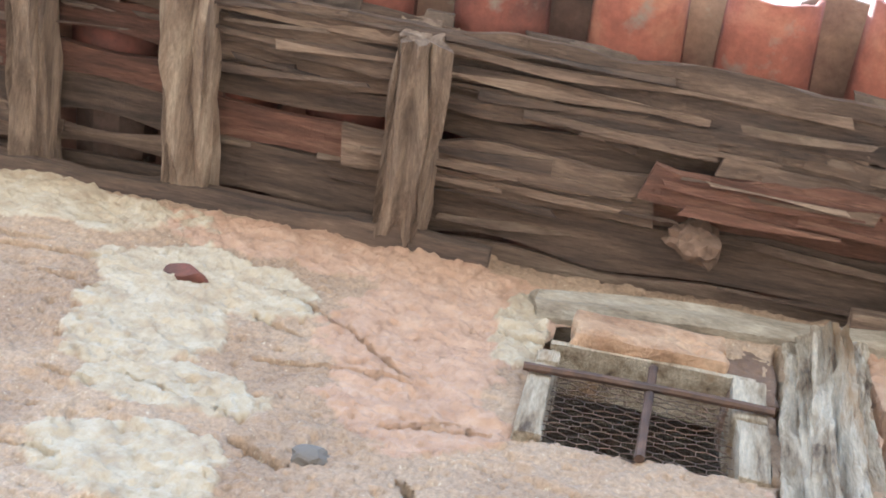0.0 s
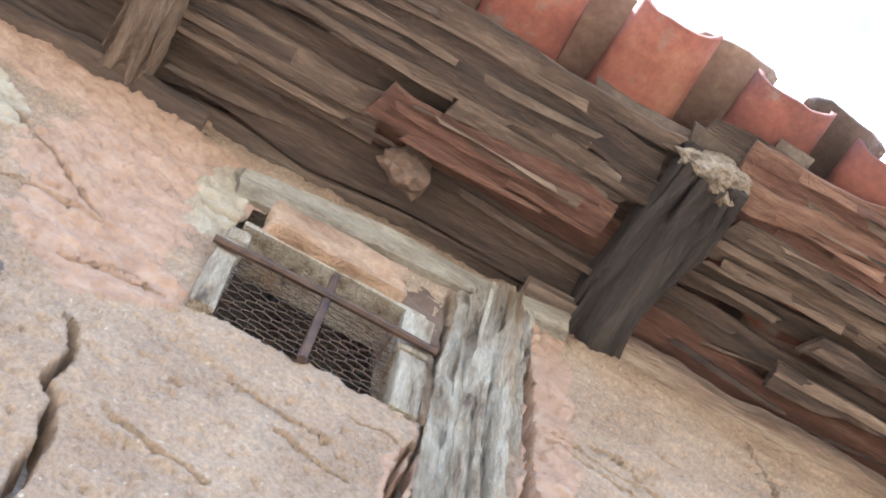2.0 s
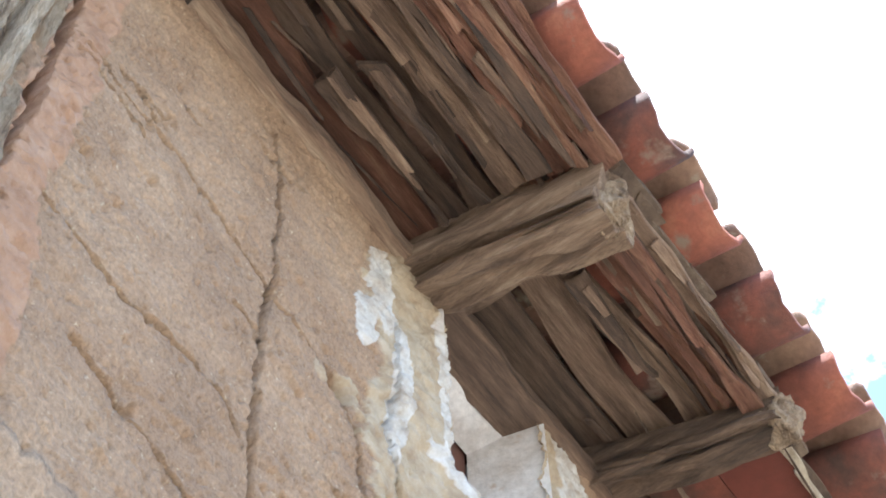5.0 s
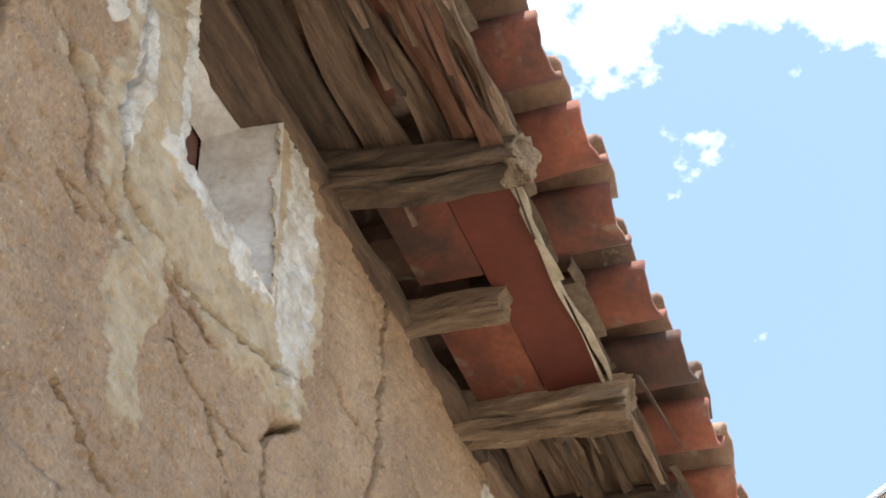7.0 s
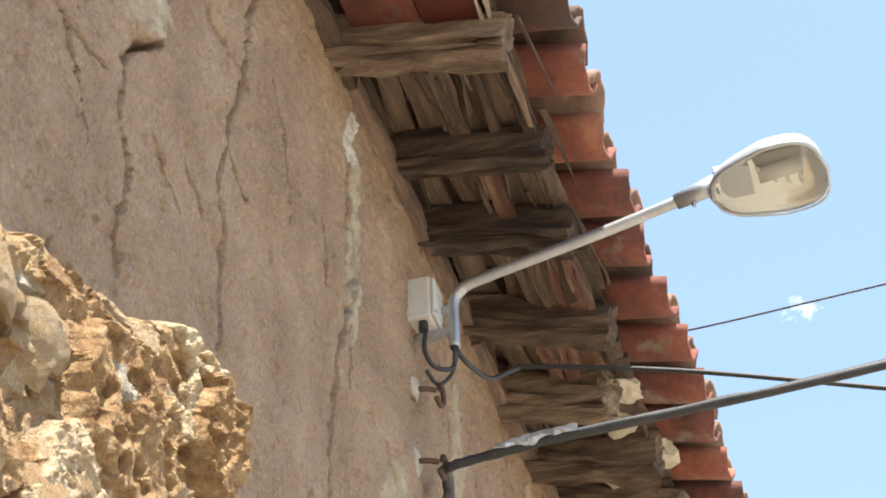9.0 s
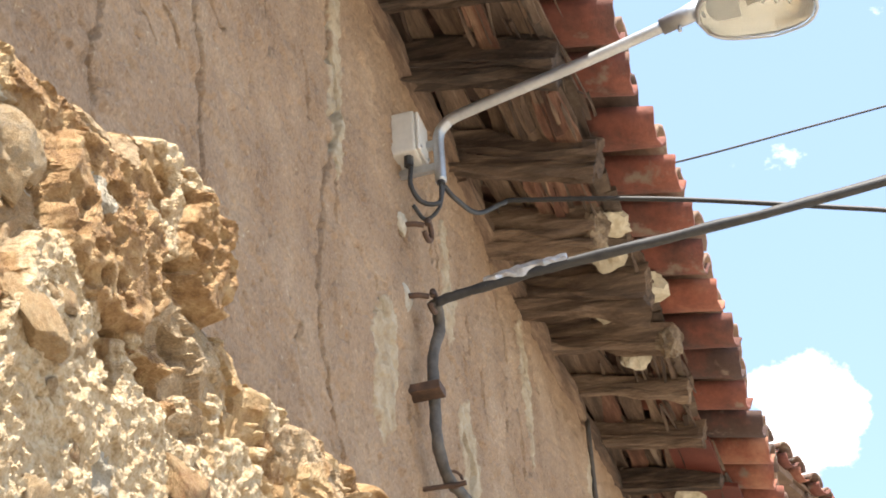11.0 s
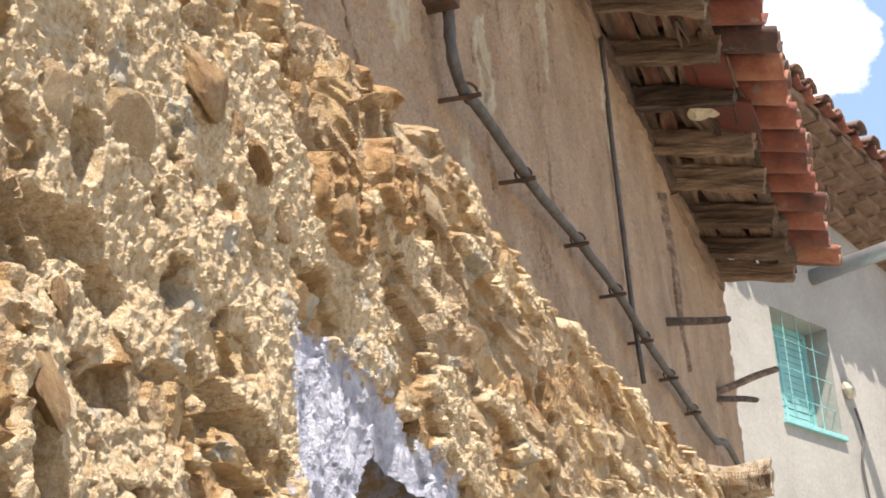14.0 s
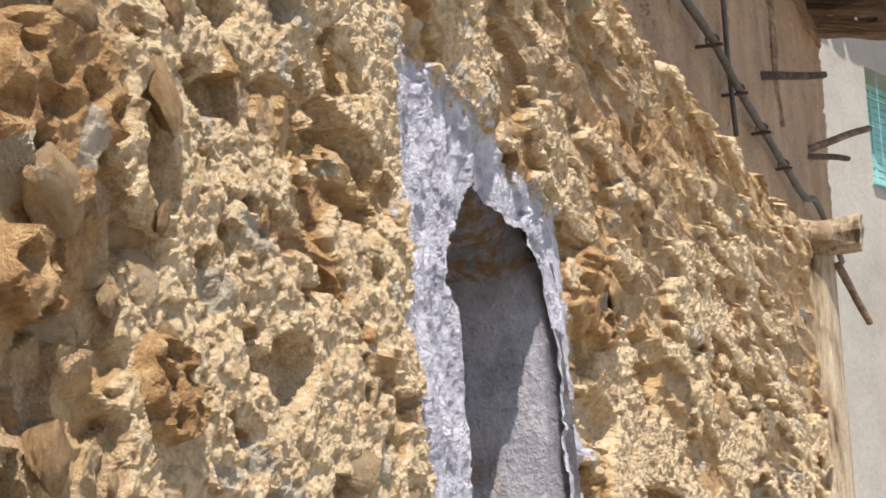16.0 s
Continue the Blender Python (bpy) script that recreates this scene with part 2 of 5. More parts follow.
GREYBOARD = material("grey_back_boards", [(0.3, (0.19, 0.145, 0.13)), (0.6, (0.27, 0.215, 0.205)), (0.8, (0.33, 0.275, 0.26))], scale=2, fine=14, fine_mix=0.2, bump=0.2, dist=0.006,
                     stretch=(3, 3, 1), spot=((0.34, 0.26, 0.16), 3, 0.6))
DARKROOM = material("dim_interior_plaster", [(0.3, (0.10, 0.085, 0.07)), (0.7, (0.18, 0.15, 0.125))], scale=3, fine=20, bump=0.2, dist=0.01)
BROWNPAINT = material("brown_painted_shutter", [(0.3, (0.10, 0.045, 0.035)), (0.7, (0.17, 0.075, 0.055))], scale=5, fine=30, stretch=(8, 8, 1), bump=0.2, dist=0.005, rough=0.6)


OCHREBRICK = material("ochre_adobe_brick", [(0.3, (0.29, 0.165, 0.095)), (0.5, (0.42, 0.262, 0.158)), (0.72, (0.54, 0.38, 0.245))], scale=9, fine=60, fine_mix=0.6, bump=1.0, dist=0.014)
# dark copy of the rafter wood: a recessed rafter's shade put into colour
SHADEWOOD = material("shade_darkened_wood", [(0.3, (0.04, 0.031, 0.026)), (0.55, (0.095, 0.072, 0.058)), (0.85, (0.19, 0.15, 0.12))], scale=3.5, stretch=(9, 1, 9), fine=26, fine_mix=0.6, bump=1.0, dist=0.016, rough=0.9)


def glass_material():
    m = bpy.data.materials.new("clear_lamp_bowl")
    m.use_nodes = True
    b = m.node_tree.nodes["Principled BSDF"]
    b.inputs["Base Color"].default_value = (0.92, 0.93, 0.9, 1)
    b.inputs["Transmission Weight"].default_value, b.inputs["Roughness"].default_value, b.inputs["IOR"].default_value = 0.95, 0.06, 1.2
    return m


BOWL = glass_material()
REFLECT = material("polished_reflector", [(0.3, (0.62, 0.60, 0.56)), (0.7, (0.74, 0.72, 0.68))], scale=6, fine=50, fine_mix=0.1, bump=0.03, dist=0.003, rough=0.22, metal=0.85)


# ---- helpers for building ----
def thing(name, at, label, category, group="", kind=""):
    e = new(name)
    e.location, e.empty_display_size = at, 0.1
    return tagged(e, label, category, group, kind)


def link_mesh(name, me, mats, parent=None, label=""):
    for m in (mats if isinstance(mats, (list, tuple)) else (mats,)):
        if len(me.materials) < (len(mats) if isinstance(mats, (list, tuple)) else 1):
            me.materials.append(m)
    ob = new(name, me)
    if parent:
        ob.parent = parent
        if parent.parent is None:
            ob.matrix_parent_inverse = Matrix.Translation(-Vector(parent.location))
    if label:
        tagged(ob, label)
    return ob


def part(name, bm, mats, parent=None, label="", smooth=False):
    me = bpy.data.meshes.new(name)
    bmesh.ops.recalc_face_normals(bm, faces=bm.faces)
    bm.to_mesh(me)
    bm.free()
    if smooth:
        me.polygons.foreach_set("use_smooth", [True] * len(me.polygons))
    return link_mesh(name, me, mats, parent, label)


def to_mesh(name, bm):
    me = bpy.data.meshes.new(name)
    bmesh.ops.recalc_face_normals(bm, faces=bm.faces)
    bm.to_mesh(me)
    bm.free()
    return me


def box(bm, x0, x1, y0, y1, z0, z1, bevel=0.0):
    r = bmesh.ops.create_cube(bm, size=1, matrix=Matrix.LocRotScale(((x0 + x1) / 2, (y0 + y1) / 2, (z0 + z1) / 2), None, (x1 - x0, y1 - y0, z1 - z0)))
    if bevel:
        es = {e for v in r["verts"] for e in v.link_edges}
        bmesh.ops.bevel(bm, geom=list(es), offset=bevel, segments=2, affect="EDGES", profile=0.6)
    return r["verts"]


def boxes(*spec, bevel=0.0):
    bm = bmesh.new()
    for s in spec:
        box(bm, *s, bevel=bevel)
    return bm


def tube(bm, pts, r, seg=8, r_end=None, wob=0.0, seed=0, cap=True):
    """A round bar along a line of points."""
    pts = [Vector(p) for p in pts]
    rings = []
    for i, p in enumerate(pts):
        d = (pts[min(i + 1, len(pts) - 1)] - pts[max(i - 1, 0)]).normalized()
        a = d.cross(Vector((0, 0, 1)) if abs(d.z) < 0.9 else Vector((1, 0, 0))).normalized()
        b = d.cross(a)
        rr = r + ((r_end if r_end is not None else r) - r) * i / max(1, len(pts) - 1)
        ring = []
        for k in range(seg):
            t = 2 * math.pi * k / seg
            q = rr * (1 + wob * noise.noise(Vector((math.cos(t) * 1.3 + seed, math.sin(t) * 1.3, i * 0.45 + seed * 3.1))))
            ring.append(bm.verts.new(p + q * (math.cos(t) * a + math.sin(t) * b)))
        rings.append(ring)
    for r0, r1 in zip(rings, rings[1:]):
        for k in range(seg):
            bm.faces.new((r0[k], r0[(k + 1) % seg], r1[(k + 1) % seg], r1[k]))
    if cap:
        bm.faces.new(rings[0]), bm.faces.new(rings[-1][::-1])
    return bm


def smooth_line(pts, n=6):
    """Points along a smooth curve through the given ones."""
    p = [Vector(q) for q in pts]
    p = [2 * p[0] - p[1]] + p + [2 * p[-1] - p[-2]]
    out = []
    for i in range(1, len(p) - 2):
        for k in range(n):
            t = k / n
            out.append(0.5 * (2 * p[i] + (p[i + 1] - p[i - 1]) * t + (2 * p[i - 1] - 5 * p[i] + 4 * p[i + 1] - p[i + 2]) * t * t
                              + (3 * p[i] - p[i - 1] - 3 * p[i + 1] + p[i + 2]) * t ** 3))
    return out + [p[-2]]


def lattice(ix, iz, seed):
    h = (ix.astype(np.int64) * 374761393 + iz.astype(np.int64) * 668265263 + seed * 974711) & 0x7FFFFFFF
    h = ((h ^ (h >> 13)) * 1274126177) & 0x7FFFFFFF
    return ((h ^ (h >> 16)) & 0xFFFF) / 65535.0


def vnoise(x, z, seed=0):
    ix, iz = np.floor(x), np.floor(z)
    fx, fz = x - ix, z - iz
    fx, fz = fx * fx * (3 - 2 * fx), fz * fz * (3 - 2 * fz)
    a, b = lattice(ix, iz, seed), lattice(ix + 1, iz, seed)
    c, d = lattice(ix, iz + 1, seed), lattice(ix + 1, iz + 1, seed)
    return (a + (b - a) * fx) * (1 - fz) + (c + (d - c) * fx) * fz


def fbm(x, z, octaves=4, seed=0, gain=0.5):
    s, amp, tot = 0, 1.0, 0
    for o in range(octaves):
        s = s + amp * (vnoise(x * 2 ** o, z * 2 ** o, seed + o * 17) - 0.5)
        tot += amp
        amp *= gain
    return s / tot * 2


def worley(x, z, seed=0):
    """Distances to the nearest and second nearest of scattered points, and the nearest one's own number."""
    ix, iz = np.floor(x), np.floor(z)
    d1, d2, who = np.full(x.shape, 9.0), np.full(x.shape, 9.0), np.zeros(x.shape)
    for a in (-1, 0, 1):
        for b in (-1, 0, 1):
            cx, cz = ix + a, iz + b
            px = cx + 0.1 + 0.8 * lattice(cx, cz, seed)
            pz = cz + 0.1 + 0.8 * lattice(cx, cz, seed + 5)
            d = np.hypot(px - x, pz - z)
            nearer = d < d1
            d2 = np.where(nearer, d1, np.minimum(d2, d))
            who = np.where(nearer, lattice(cx, cz, seed + 9), who)
            d1 = np.where(nearer, d, d1)
    return d1, d2, who


def facets(x, z, seed=0, tilt=0.6):
    """Broken stone: every cell a flat face of its own tilt and height, about -1 to 1, with sharp steps between them."""
    ix, iz = np.floor(x), np.floor(z)
    d1, y = np.full(x.shape, 9.0), np.zeros(x.shape)
    for a in (-1, 0, 1):
        for b in (-1, 0, 1):
            cx, cz = ix + a, iz + b
            ox = x - (cx + 0.05 + 0.9 * lattice(cx, cz, seed))
            oz = z - (cz + 0.05 + 0.9 * lattice(cx, cz, seed + 5))
            d = np.hypot(ox, oz)
            face = (2 * lattice(cx, cz, seed + 9) - 1) * 0.7 + tilt * (ox * (2 * lattice(cx, cz, seed + 11) - 1) + oz * (2 * lattice(cx, cz, seed + 13) - 1)) * 1.6
            y = np.where(d < d1, face, y)
            d1 = np.minimum(d1, d)
    return y


def step01(v, lo, hi):
    t = np.clip((v - lo) / (hi - lo), 0, 1)
    return t * t * (3 - 2 * t)


def line_dist(x, z, pts):
    """Distance in the wall's plane to a broken line."""
    best = np.full(x.shape, 9.0)
    for (ax, az), (bx, bz) in zip(pts, pts[1:]):
        dx, dz = bx - ax, bz - az
        t = np.clip(((x - ax) * dx + (z - az) * dz) / (dx * dx + dz * dz), 0, 1)
        best = np.minimum(best, np.hypot(x - ax - t * dx, z - az - t * dz))
    return best


def sheet(name, xs, zs, depth, fields, hole, mat, parent=None):
    """A wall face as a relief over x and z: y from depth(), named fields for the material's coats, open where hole() is true."""
    X, Z = np.meshgrid(xs, zs)
    Y = depth(X, Z)
    nx, nz = len(xs), len(zs)
    co = np.stack([X, Y, Z], -1).reshape(-1, 3)
    i = np.arange((nz - 1) * nx).reshape(nz - 1, nx)[:, :-1].ravel()
    f = np.stack([i, i + 1, i + nx + 1, i + nx], -1)
    cx, cz = (X[:-1, :-1] + X[1:, 1:]).ravel() / 2, (Z[:-1, :-1] + Z[1:, 1:]).ravel() / 2
    keep = ~hole(cx, cz)
    f = f[keep]
    me = bpy.data.meshes.new(name)
    me.vertices.add(len(co))
    me.vertices.foreach_set("co", co.ravel())
    me.loops.add(f.size)
    me.loops.foreach_set("vertex_index", f.ravel())
    me.polygons.add(len(f))
    me.polygons.foreach_set("loop_start", np.arange(len(f)) * 4)
    me.update(calc_edges=True)
    me.materials.append(mat)
    for key, values in fields(X, Z).items():
        me.attributes.new(key, "FLOAT", "POINT").data.foreach_set("value", values.ravel().astype(np.float32))
    me.polygons.foreach_set("use_smooth", np.ones(len(f), bool))
    me.validate()
    return link_mesh(name, me, [], parent)


def log(bm, p0, p1, r0, r1, seed, seg=14, rings=14, flat=0.0, rough=0.16, groove=0.0, square=1.0, tall=1.0):
    """A hewn timber, round or squared, with grooves along it, a little bent, with worn ends."""
    p0, p1 = Vector(p0), Vector(p1)
    d = (p1 - p0).normalized()
    a = d.cross(Vector((0, 0, 1)) if abs(d.z) < 0.8 else Vector((1, 0, 0))).normalized()
    b = d.cross(a)
    prev = None
    for i in range(rings + 1):
        t = i / rings
        c = p0.lerp(p1, t) + 0.25 * r0 * (a * noise.noise(Vector((t * 2.1, seed, 0))) + b * noise.noise(Vector((t * 2.1, seed, 7))))
        ring = []
        for k in range(seg):
            w = 2 * math.pi * k / seg
            rr = (r0 + (r1 - r0) * t) * (1 + rough * noise.noise(Vector((math.cos(w) * 2.2, math.sin(w) * 2.2 + seed, t * 1.5)))
                                         + 0.6 * rough * noise.noise(Vector((k * 1.7, seed, t * 2.5)))
                                         + groove * min(0.25, noise.noise(Vector((math.cos(w) * 7 + 0.8 * math.sin(t * 5 + seed), math.sin(w) * 7, t * 1.6 + seed)))))
            cw = math.copysign(abs(math.cos(w)) ** square, math.cos(w))
            q = tall * math.copysign(abs(math.sin(w)) ** square, math.sin(w)) * (1 - flat * (math.sin(w) > 0))
            end = 0.25 * r0 * noise.noise(Vector((math.cos(w) * 1.5, math.sin(w) * 1.5, seed))) if i in (0, rings) else 0
            ring.append(bm.verts.new(c + rr * (cw * a + q * b) + d * end))
        if prev:
            for k in range(seg):
                bm.faces.new((prev[k], prev[(k + 1) % seg], ring[(k + 1) % seg], ring[k]))
        else:
            first = ring
        prev = ring
    for ring, s in ((first, 1), (prev, -1)):
        mid = bm.verts.new(sum((v.co for v in ring), Vector()) / seg - d * s * -0.12 * r0)
        for k in range(seg):
            bm.faces.new((ring[k], ring[(k + 1) % seg], mid))
    return bm


def plank(bm, x0, x1, y0, y1, z0, z1, seed, th=0.022, n=16, wave=0.012, ragged=0.03):
    """A board along x whose edges waver; y0, z0 is its outer lower edge and y1, z1 its inner one."""
    rows = []
    for i in range(n + 1):
        t = i / n
        x = x0 + (x1 - x0) * t
        w = [wave * noise.noise(Vector((x * 3.1, seed * 1.7, k * 5.0))) * 1.6 for k in range(4)]
        e = [(ragged * noise.noise(Vector((seed, k * 3.3, 1.0 + t))) if i in (0, n) else 0) for k in range(4)]
        dz = 0.5 * wave * noise.noise(Vector((x * 2.0, seed, 40)))
        rows.append([bm.verts.new((x + e[0], y0 + w[0], z0 + dz)), bm.verts.new((x + e[1], y1 + w[1], z1 + dz)),
                     bm.verts.new((x + e[1], y1 + w[1], z1 + dz + th)), bm.verts.new((x + e[0], y0 + w[0] * 0.8, z0 + dz + th))])
    for r, s in zip(rows, rows[1:]):
        for k in range(4):
            bm.faces.new((r[k], r[(k + 1) % 4], s[(k + 1) % 4], s[k]))
    bm.faces.new(rows[0]), bm.faces.new(rows[-1][::-1])
    return bm


def lump(bm, at, size, seed, sub=2, rough=0.35):
    """A broken piece of stone or mortar with flat faces and blunt edges."""
    rnd = random.Random(int(seed * 1000) + 17)
    cuts = []
    for _ in range(11):
        d = Vector((rnd.gauss(0, 1), rnd.gauss(0, 1), rnd.gauss(0, 1))).normalized()
        cuts.append((d, rnd.uniform(0.72, 1.0)))
    r = bmesh.ops.create_icosphere(bm, subdivisions=sub, radius=1.0)
    for v in r["verts"]:
        d = v.co.normalized()
        k = min([1.15] + [c / max(d.dot(q), 0.05) for q, c in cuts])
        k *= 1 + 0.35 * rough * noise.noise(d * 2.3 + Vector((seed, 0, seed))) + 0.25 * rough * noise.noise(d * 5.5 + Vector((0, seed, 0))) + 0.12 * rough * noise.noise(d * 13 + Vector((seed, seed, 0)))
        v.co = Vector(at) + Vector((d.x * k * size[0], d.y * k * size[1], d.z * k * size[2]))
    return bm


# ---- ground ----
bm = bmesh.new()
bmesh.ops.create_circle(bm, cap_ends=True, segments=64, radius=900)
part("ground", bm, GROUND, label="dry pale village street ground")
tagged(bpy.data.objects["ground"], category="ground", kind="structure")

# ---- the old house: earth wall ----
CRACKS = [
    ([(-0.25, 3.96), (-0.2, 3.83), (-0.21, 3.72), (-0.17, 3.58), (-0.19, 3.3)], 0.013, 0.05),
    ([(0.60, 4.44), (0.72, 4.43), (0.85, 4.425), (1.03, 4.366), (1.116, 4.343)], 0.007, 0.02),
    ([(1.056, 4.963), (1.075, 4.8), (1.097, 4.68), (1.09, 4.5), (1.116, 4.343)], 0.007, 0.015),
    ([(1.116, 4.36), (1.10, 4.22), (1.106, 4.095), (1.112, 3.93), (1.146, 3.77), (1.13, 3.4)], 0.013, 0.04),
    ([(0.61, 3.92), (0.80, 3.88), (0.9, 3.91), (1.008, 3.914), (1.1, 3.85)], 0.007, 0.015),
    ([(1.116, 4.343), (1.25, 4.3), (1.36, 4.2), (1.4, 4.05)], 0.006, 0.015),
    ([(2.671, 5.18), (2.64, 4.95), (2.621, 4.74), (2.578, 4.405), (2.52, 4.13), (2.575, 3.93), (2.56, 3.7), (2.55, 3.2)], 0.019, 0.06),
    ([(2.2, 4.2), (2.06, 4.05), (2.052, 3.916), (2.133, 3.81), (2.09, 3.7), (2.118, 3.59)], 0.013, 0.04),
    ([(3.30, 4.80), (3.321, 4.657), (3.391, 4.506), (3.283, 4.16), (3.25, 3.8), (3.3, 3.66), (3.387, 3.54), (3.45, 3.2)], 0.032, 0.08),
    ([(5.02, 5.1), (5.051, 4.9), (5.10, 4.7), (5.159, 4.5), (5.25, 4.2), (5.28, 3.9)], 0.034, 0.07),
    ([(6.47, 5.1), (6.49, 4.54), (6.55, 4.08), (6.56, 3.3)], 0.03, 0.06),
    ([(4.45, 4.1), (4.5, 3.98), (4.48, 3.85), (4.56, 3.7)], 0.034, 0.06),
    ([(-1.2, 4.62), (-0.95, 4.62)], 0.012, 0.02), ([(-0.56, 4.32), (-0.38, 4.36), (-0.3, 4.34)], 0.008, 0.02),
    ([(-0.62, 4.66), (-0.5, 4.58), (-0.38, 4.46), (-0.3, 4.38)], 0.006, 0.012), ([(-0.5, 3.96), (-0.42, 3.92)], 0.025, 0.03),
    ([(-0.28, 4.17), (-0.2, 4.22), (-0.15, 4.19)], 0.006, 0.015), ([(0.0, 4.0), (0.1, 3.98), (0.18, 3.95)], 0.006, 0.015),
    ([(1.45, 4.7), (1.46, 4.5), (1.44, 4.3), (1.5, 4.16), (1.7, 4.12), (2.0, 4.2), (2.16, 4.3)], 0.010, 0.02),
    ([(0.75, 3.7), (0.95, 3.66), (1.08, 3.6)], 0.007, 0.02), ([(1.7, 3.95), (1.85, 3.9), (1.95, 3.75)], 0.006, 0.015),
    ([(2.75, 4.6), (2.85, 4.45), (2.9, 4.3)], 0.006, 0.012), ([(4.2, 4.6), (4.3, 4.3), (4.36, 4.0)], 0.006, 0.012),
    ([(0.50, 5.0), (0.53, 4.5), (0.525, 4.0), (0.52, 3.3)], 0.014, 0.05), ([(0.345, 4.9), (0.35, 4.3), (0.29, 3.8), (0.22, 3.3)], 0.016, 0.05),
    ([(0.315, 4.10), (0.288, 3.97), (0.285, 3.78), (0.27, 3.6), (0.26, 3.4)], 0.010, 0.0),
]

crk = random.Random(12)
for _ in range(46):
    cx, cz, ang, ln = crk.uniform(-1.3, 2.6), crk.uniform(3.5, 4.95), crk.uniform(-0.5, 0.25), crk.uniform(0.05, 0.22)
    if (-0.2 < cx < 0.55 and cz > 4.1) or (1.3 < cx < 2.3 and cz > 4.2):
        continue
    CRACKS.append(([(cx, cz), (cx + ln * 0.5 * math.cos(ang), cz + ln * 0.5 * math.sin(ang) + crk.uniform(-0.01, 0.01)), (cx + ln * math.cos(ang), cz + ln * math.sin(ang))], crk.uniform(0.006, 0.010), 0.0))
for _ in range(22):
    cx, cz, ln = crk.uniform(2.7, 6.5), crk.uniform(3.6, 4.9), crk.uniform(0.06, 0.22)
    CRACKS.append(([(cx, cz), (cx + crk.uniform(0.0, 0.06), cz - ln)], crk.uniform(0.009, 0.016), 0.0))


def patches(x, z, blobs):
    v = np.full(x.shape, -1.0)
    for cx, cz, rx, rz in blobs:
        v = np.maximum(v, 1 - np.sqrt(((x - cx) / rx) ** 2 + ((z - cz) / rz) ** 2))
    return v


PINK_AT = ((-0.30, 4.62, 0.17, 0.42), (-0.55, 4.92, 0.45, 0.12), (-0.16, 4.85, 0.1, 0.16), (0.565, 4.3, 0.055, 1.1), (0.315, 3.85, 0.04, 0.3), (0.60, 3.5, 0.055, 0.4), (-0.26, 4.2, 0.13, 0.13))
CREAM_AT = ((-0.72, 4.62, 0.19, 0.15), (-0.76, 4.38, 0.13, 0.22), (-0.64, 4.13, 0.15, 0.10), (-0.62, 3.84, 0.14, 0.13), (-1.35, 4.9, 0.5, 0.14), (-0.14, 4.74, 0.05, 0.2), (3.72, 3.93, 0.09, 0.19), (4.33, 4.52, 0.06, 0.22),
            (4.5, 4.05, 0.09, 0.15), (6.35, 4.75, 0.07, 0.2), (3.37, 4.62, 0.05, 0.3), (4.25, 3.6, 0.05, 0.14), (5.35, 4.7, 0.05, 0.25), (1.55, 4.6, 0.16, 0.55), (1.8, 4.27, 0.42, 0.16), (1.57, 3.98, 0.07, 0.3),
            (2.12, 4.6, 0.15, 0.42), (2.08, 4.3, 0.14, 0.16))
LIME_AT = ((1.42, 4.80, 0.04, 0.2), (1.36, 4.58, 0.035, 0.1), (1.47, 4.45, 0.035, 0.2), (2.15, 4.66, 0.08, 0.40), (1.80, 4.385, 0.22, 0.05), (3.33, 4.9, 0.04, 0.08), (2.1, 4.45, 0.06, 0.15), (1.62, 4.7, 0.02, 0.3))


def earth_fields(x, z):
    rag = 0.75 * fbm(x * 9, z * 9, 3, 51) + 0.45 * fbm(x * 34, z * 34, 3, 52)
    return {k: np.clip(2.6 * patches(x, z, at) + rag * 1.3 + 0.15, -1, 1) for k, at in (("pink", PINK_AT), ("cream", CREAM_AT), ("lime", LIME_AT))}


add_layer(ADOBE, "pink", [(0.3, (0.36, 0.212, 0.132)), (0.5, (0.455, 0.285, 0.186)), (0.7, (0.53, 0.36, 0.25))], 16.0, 60.0, 0.5, 0.12)
add_layer(ADOBE, "cream", [(0.3, (0.35, 0.25, 0.16)), (0.5, (0.47, 0.375, 0.255)), (0.7, (0.58, 0.50, 0.38))], 16.0, 60.0, 0.5, 0.12)
add_layer(ADOBE, "lime", [(0.34, (0.44, 0.36, 0.28)), (0.5, (0.60, 0.56, 0.50)), (0.66, (0.76, 0.74, 0.71))], 16.0, 60.0, 0.5, 0.12)


def first_x(pts):
    return pts[0][0]


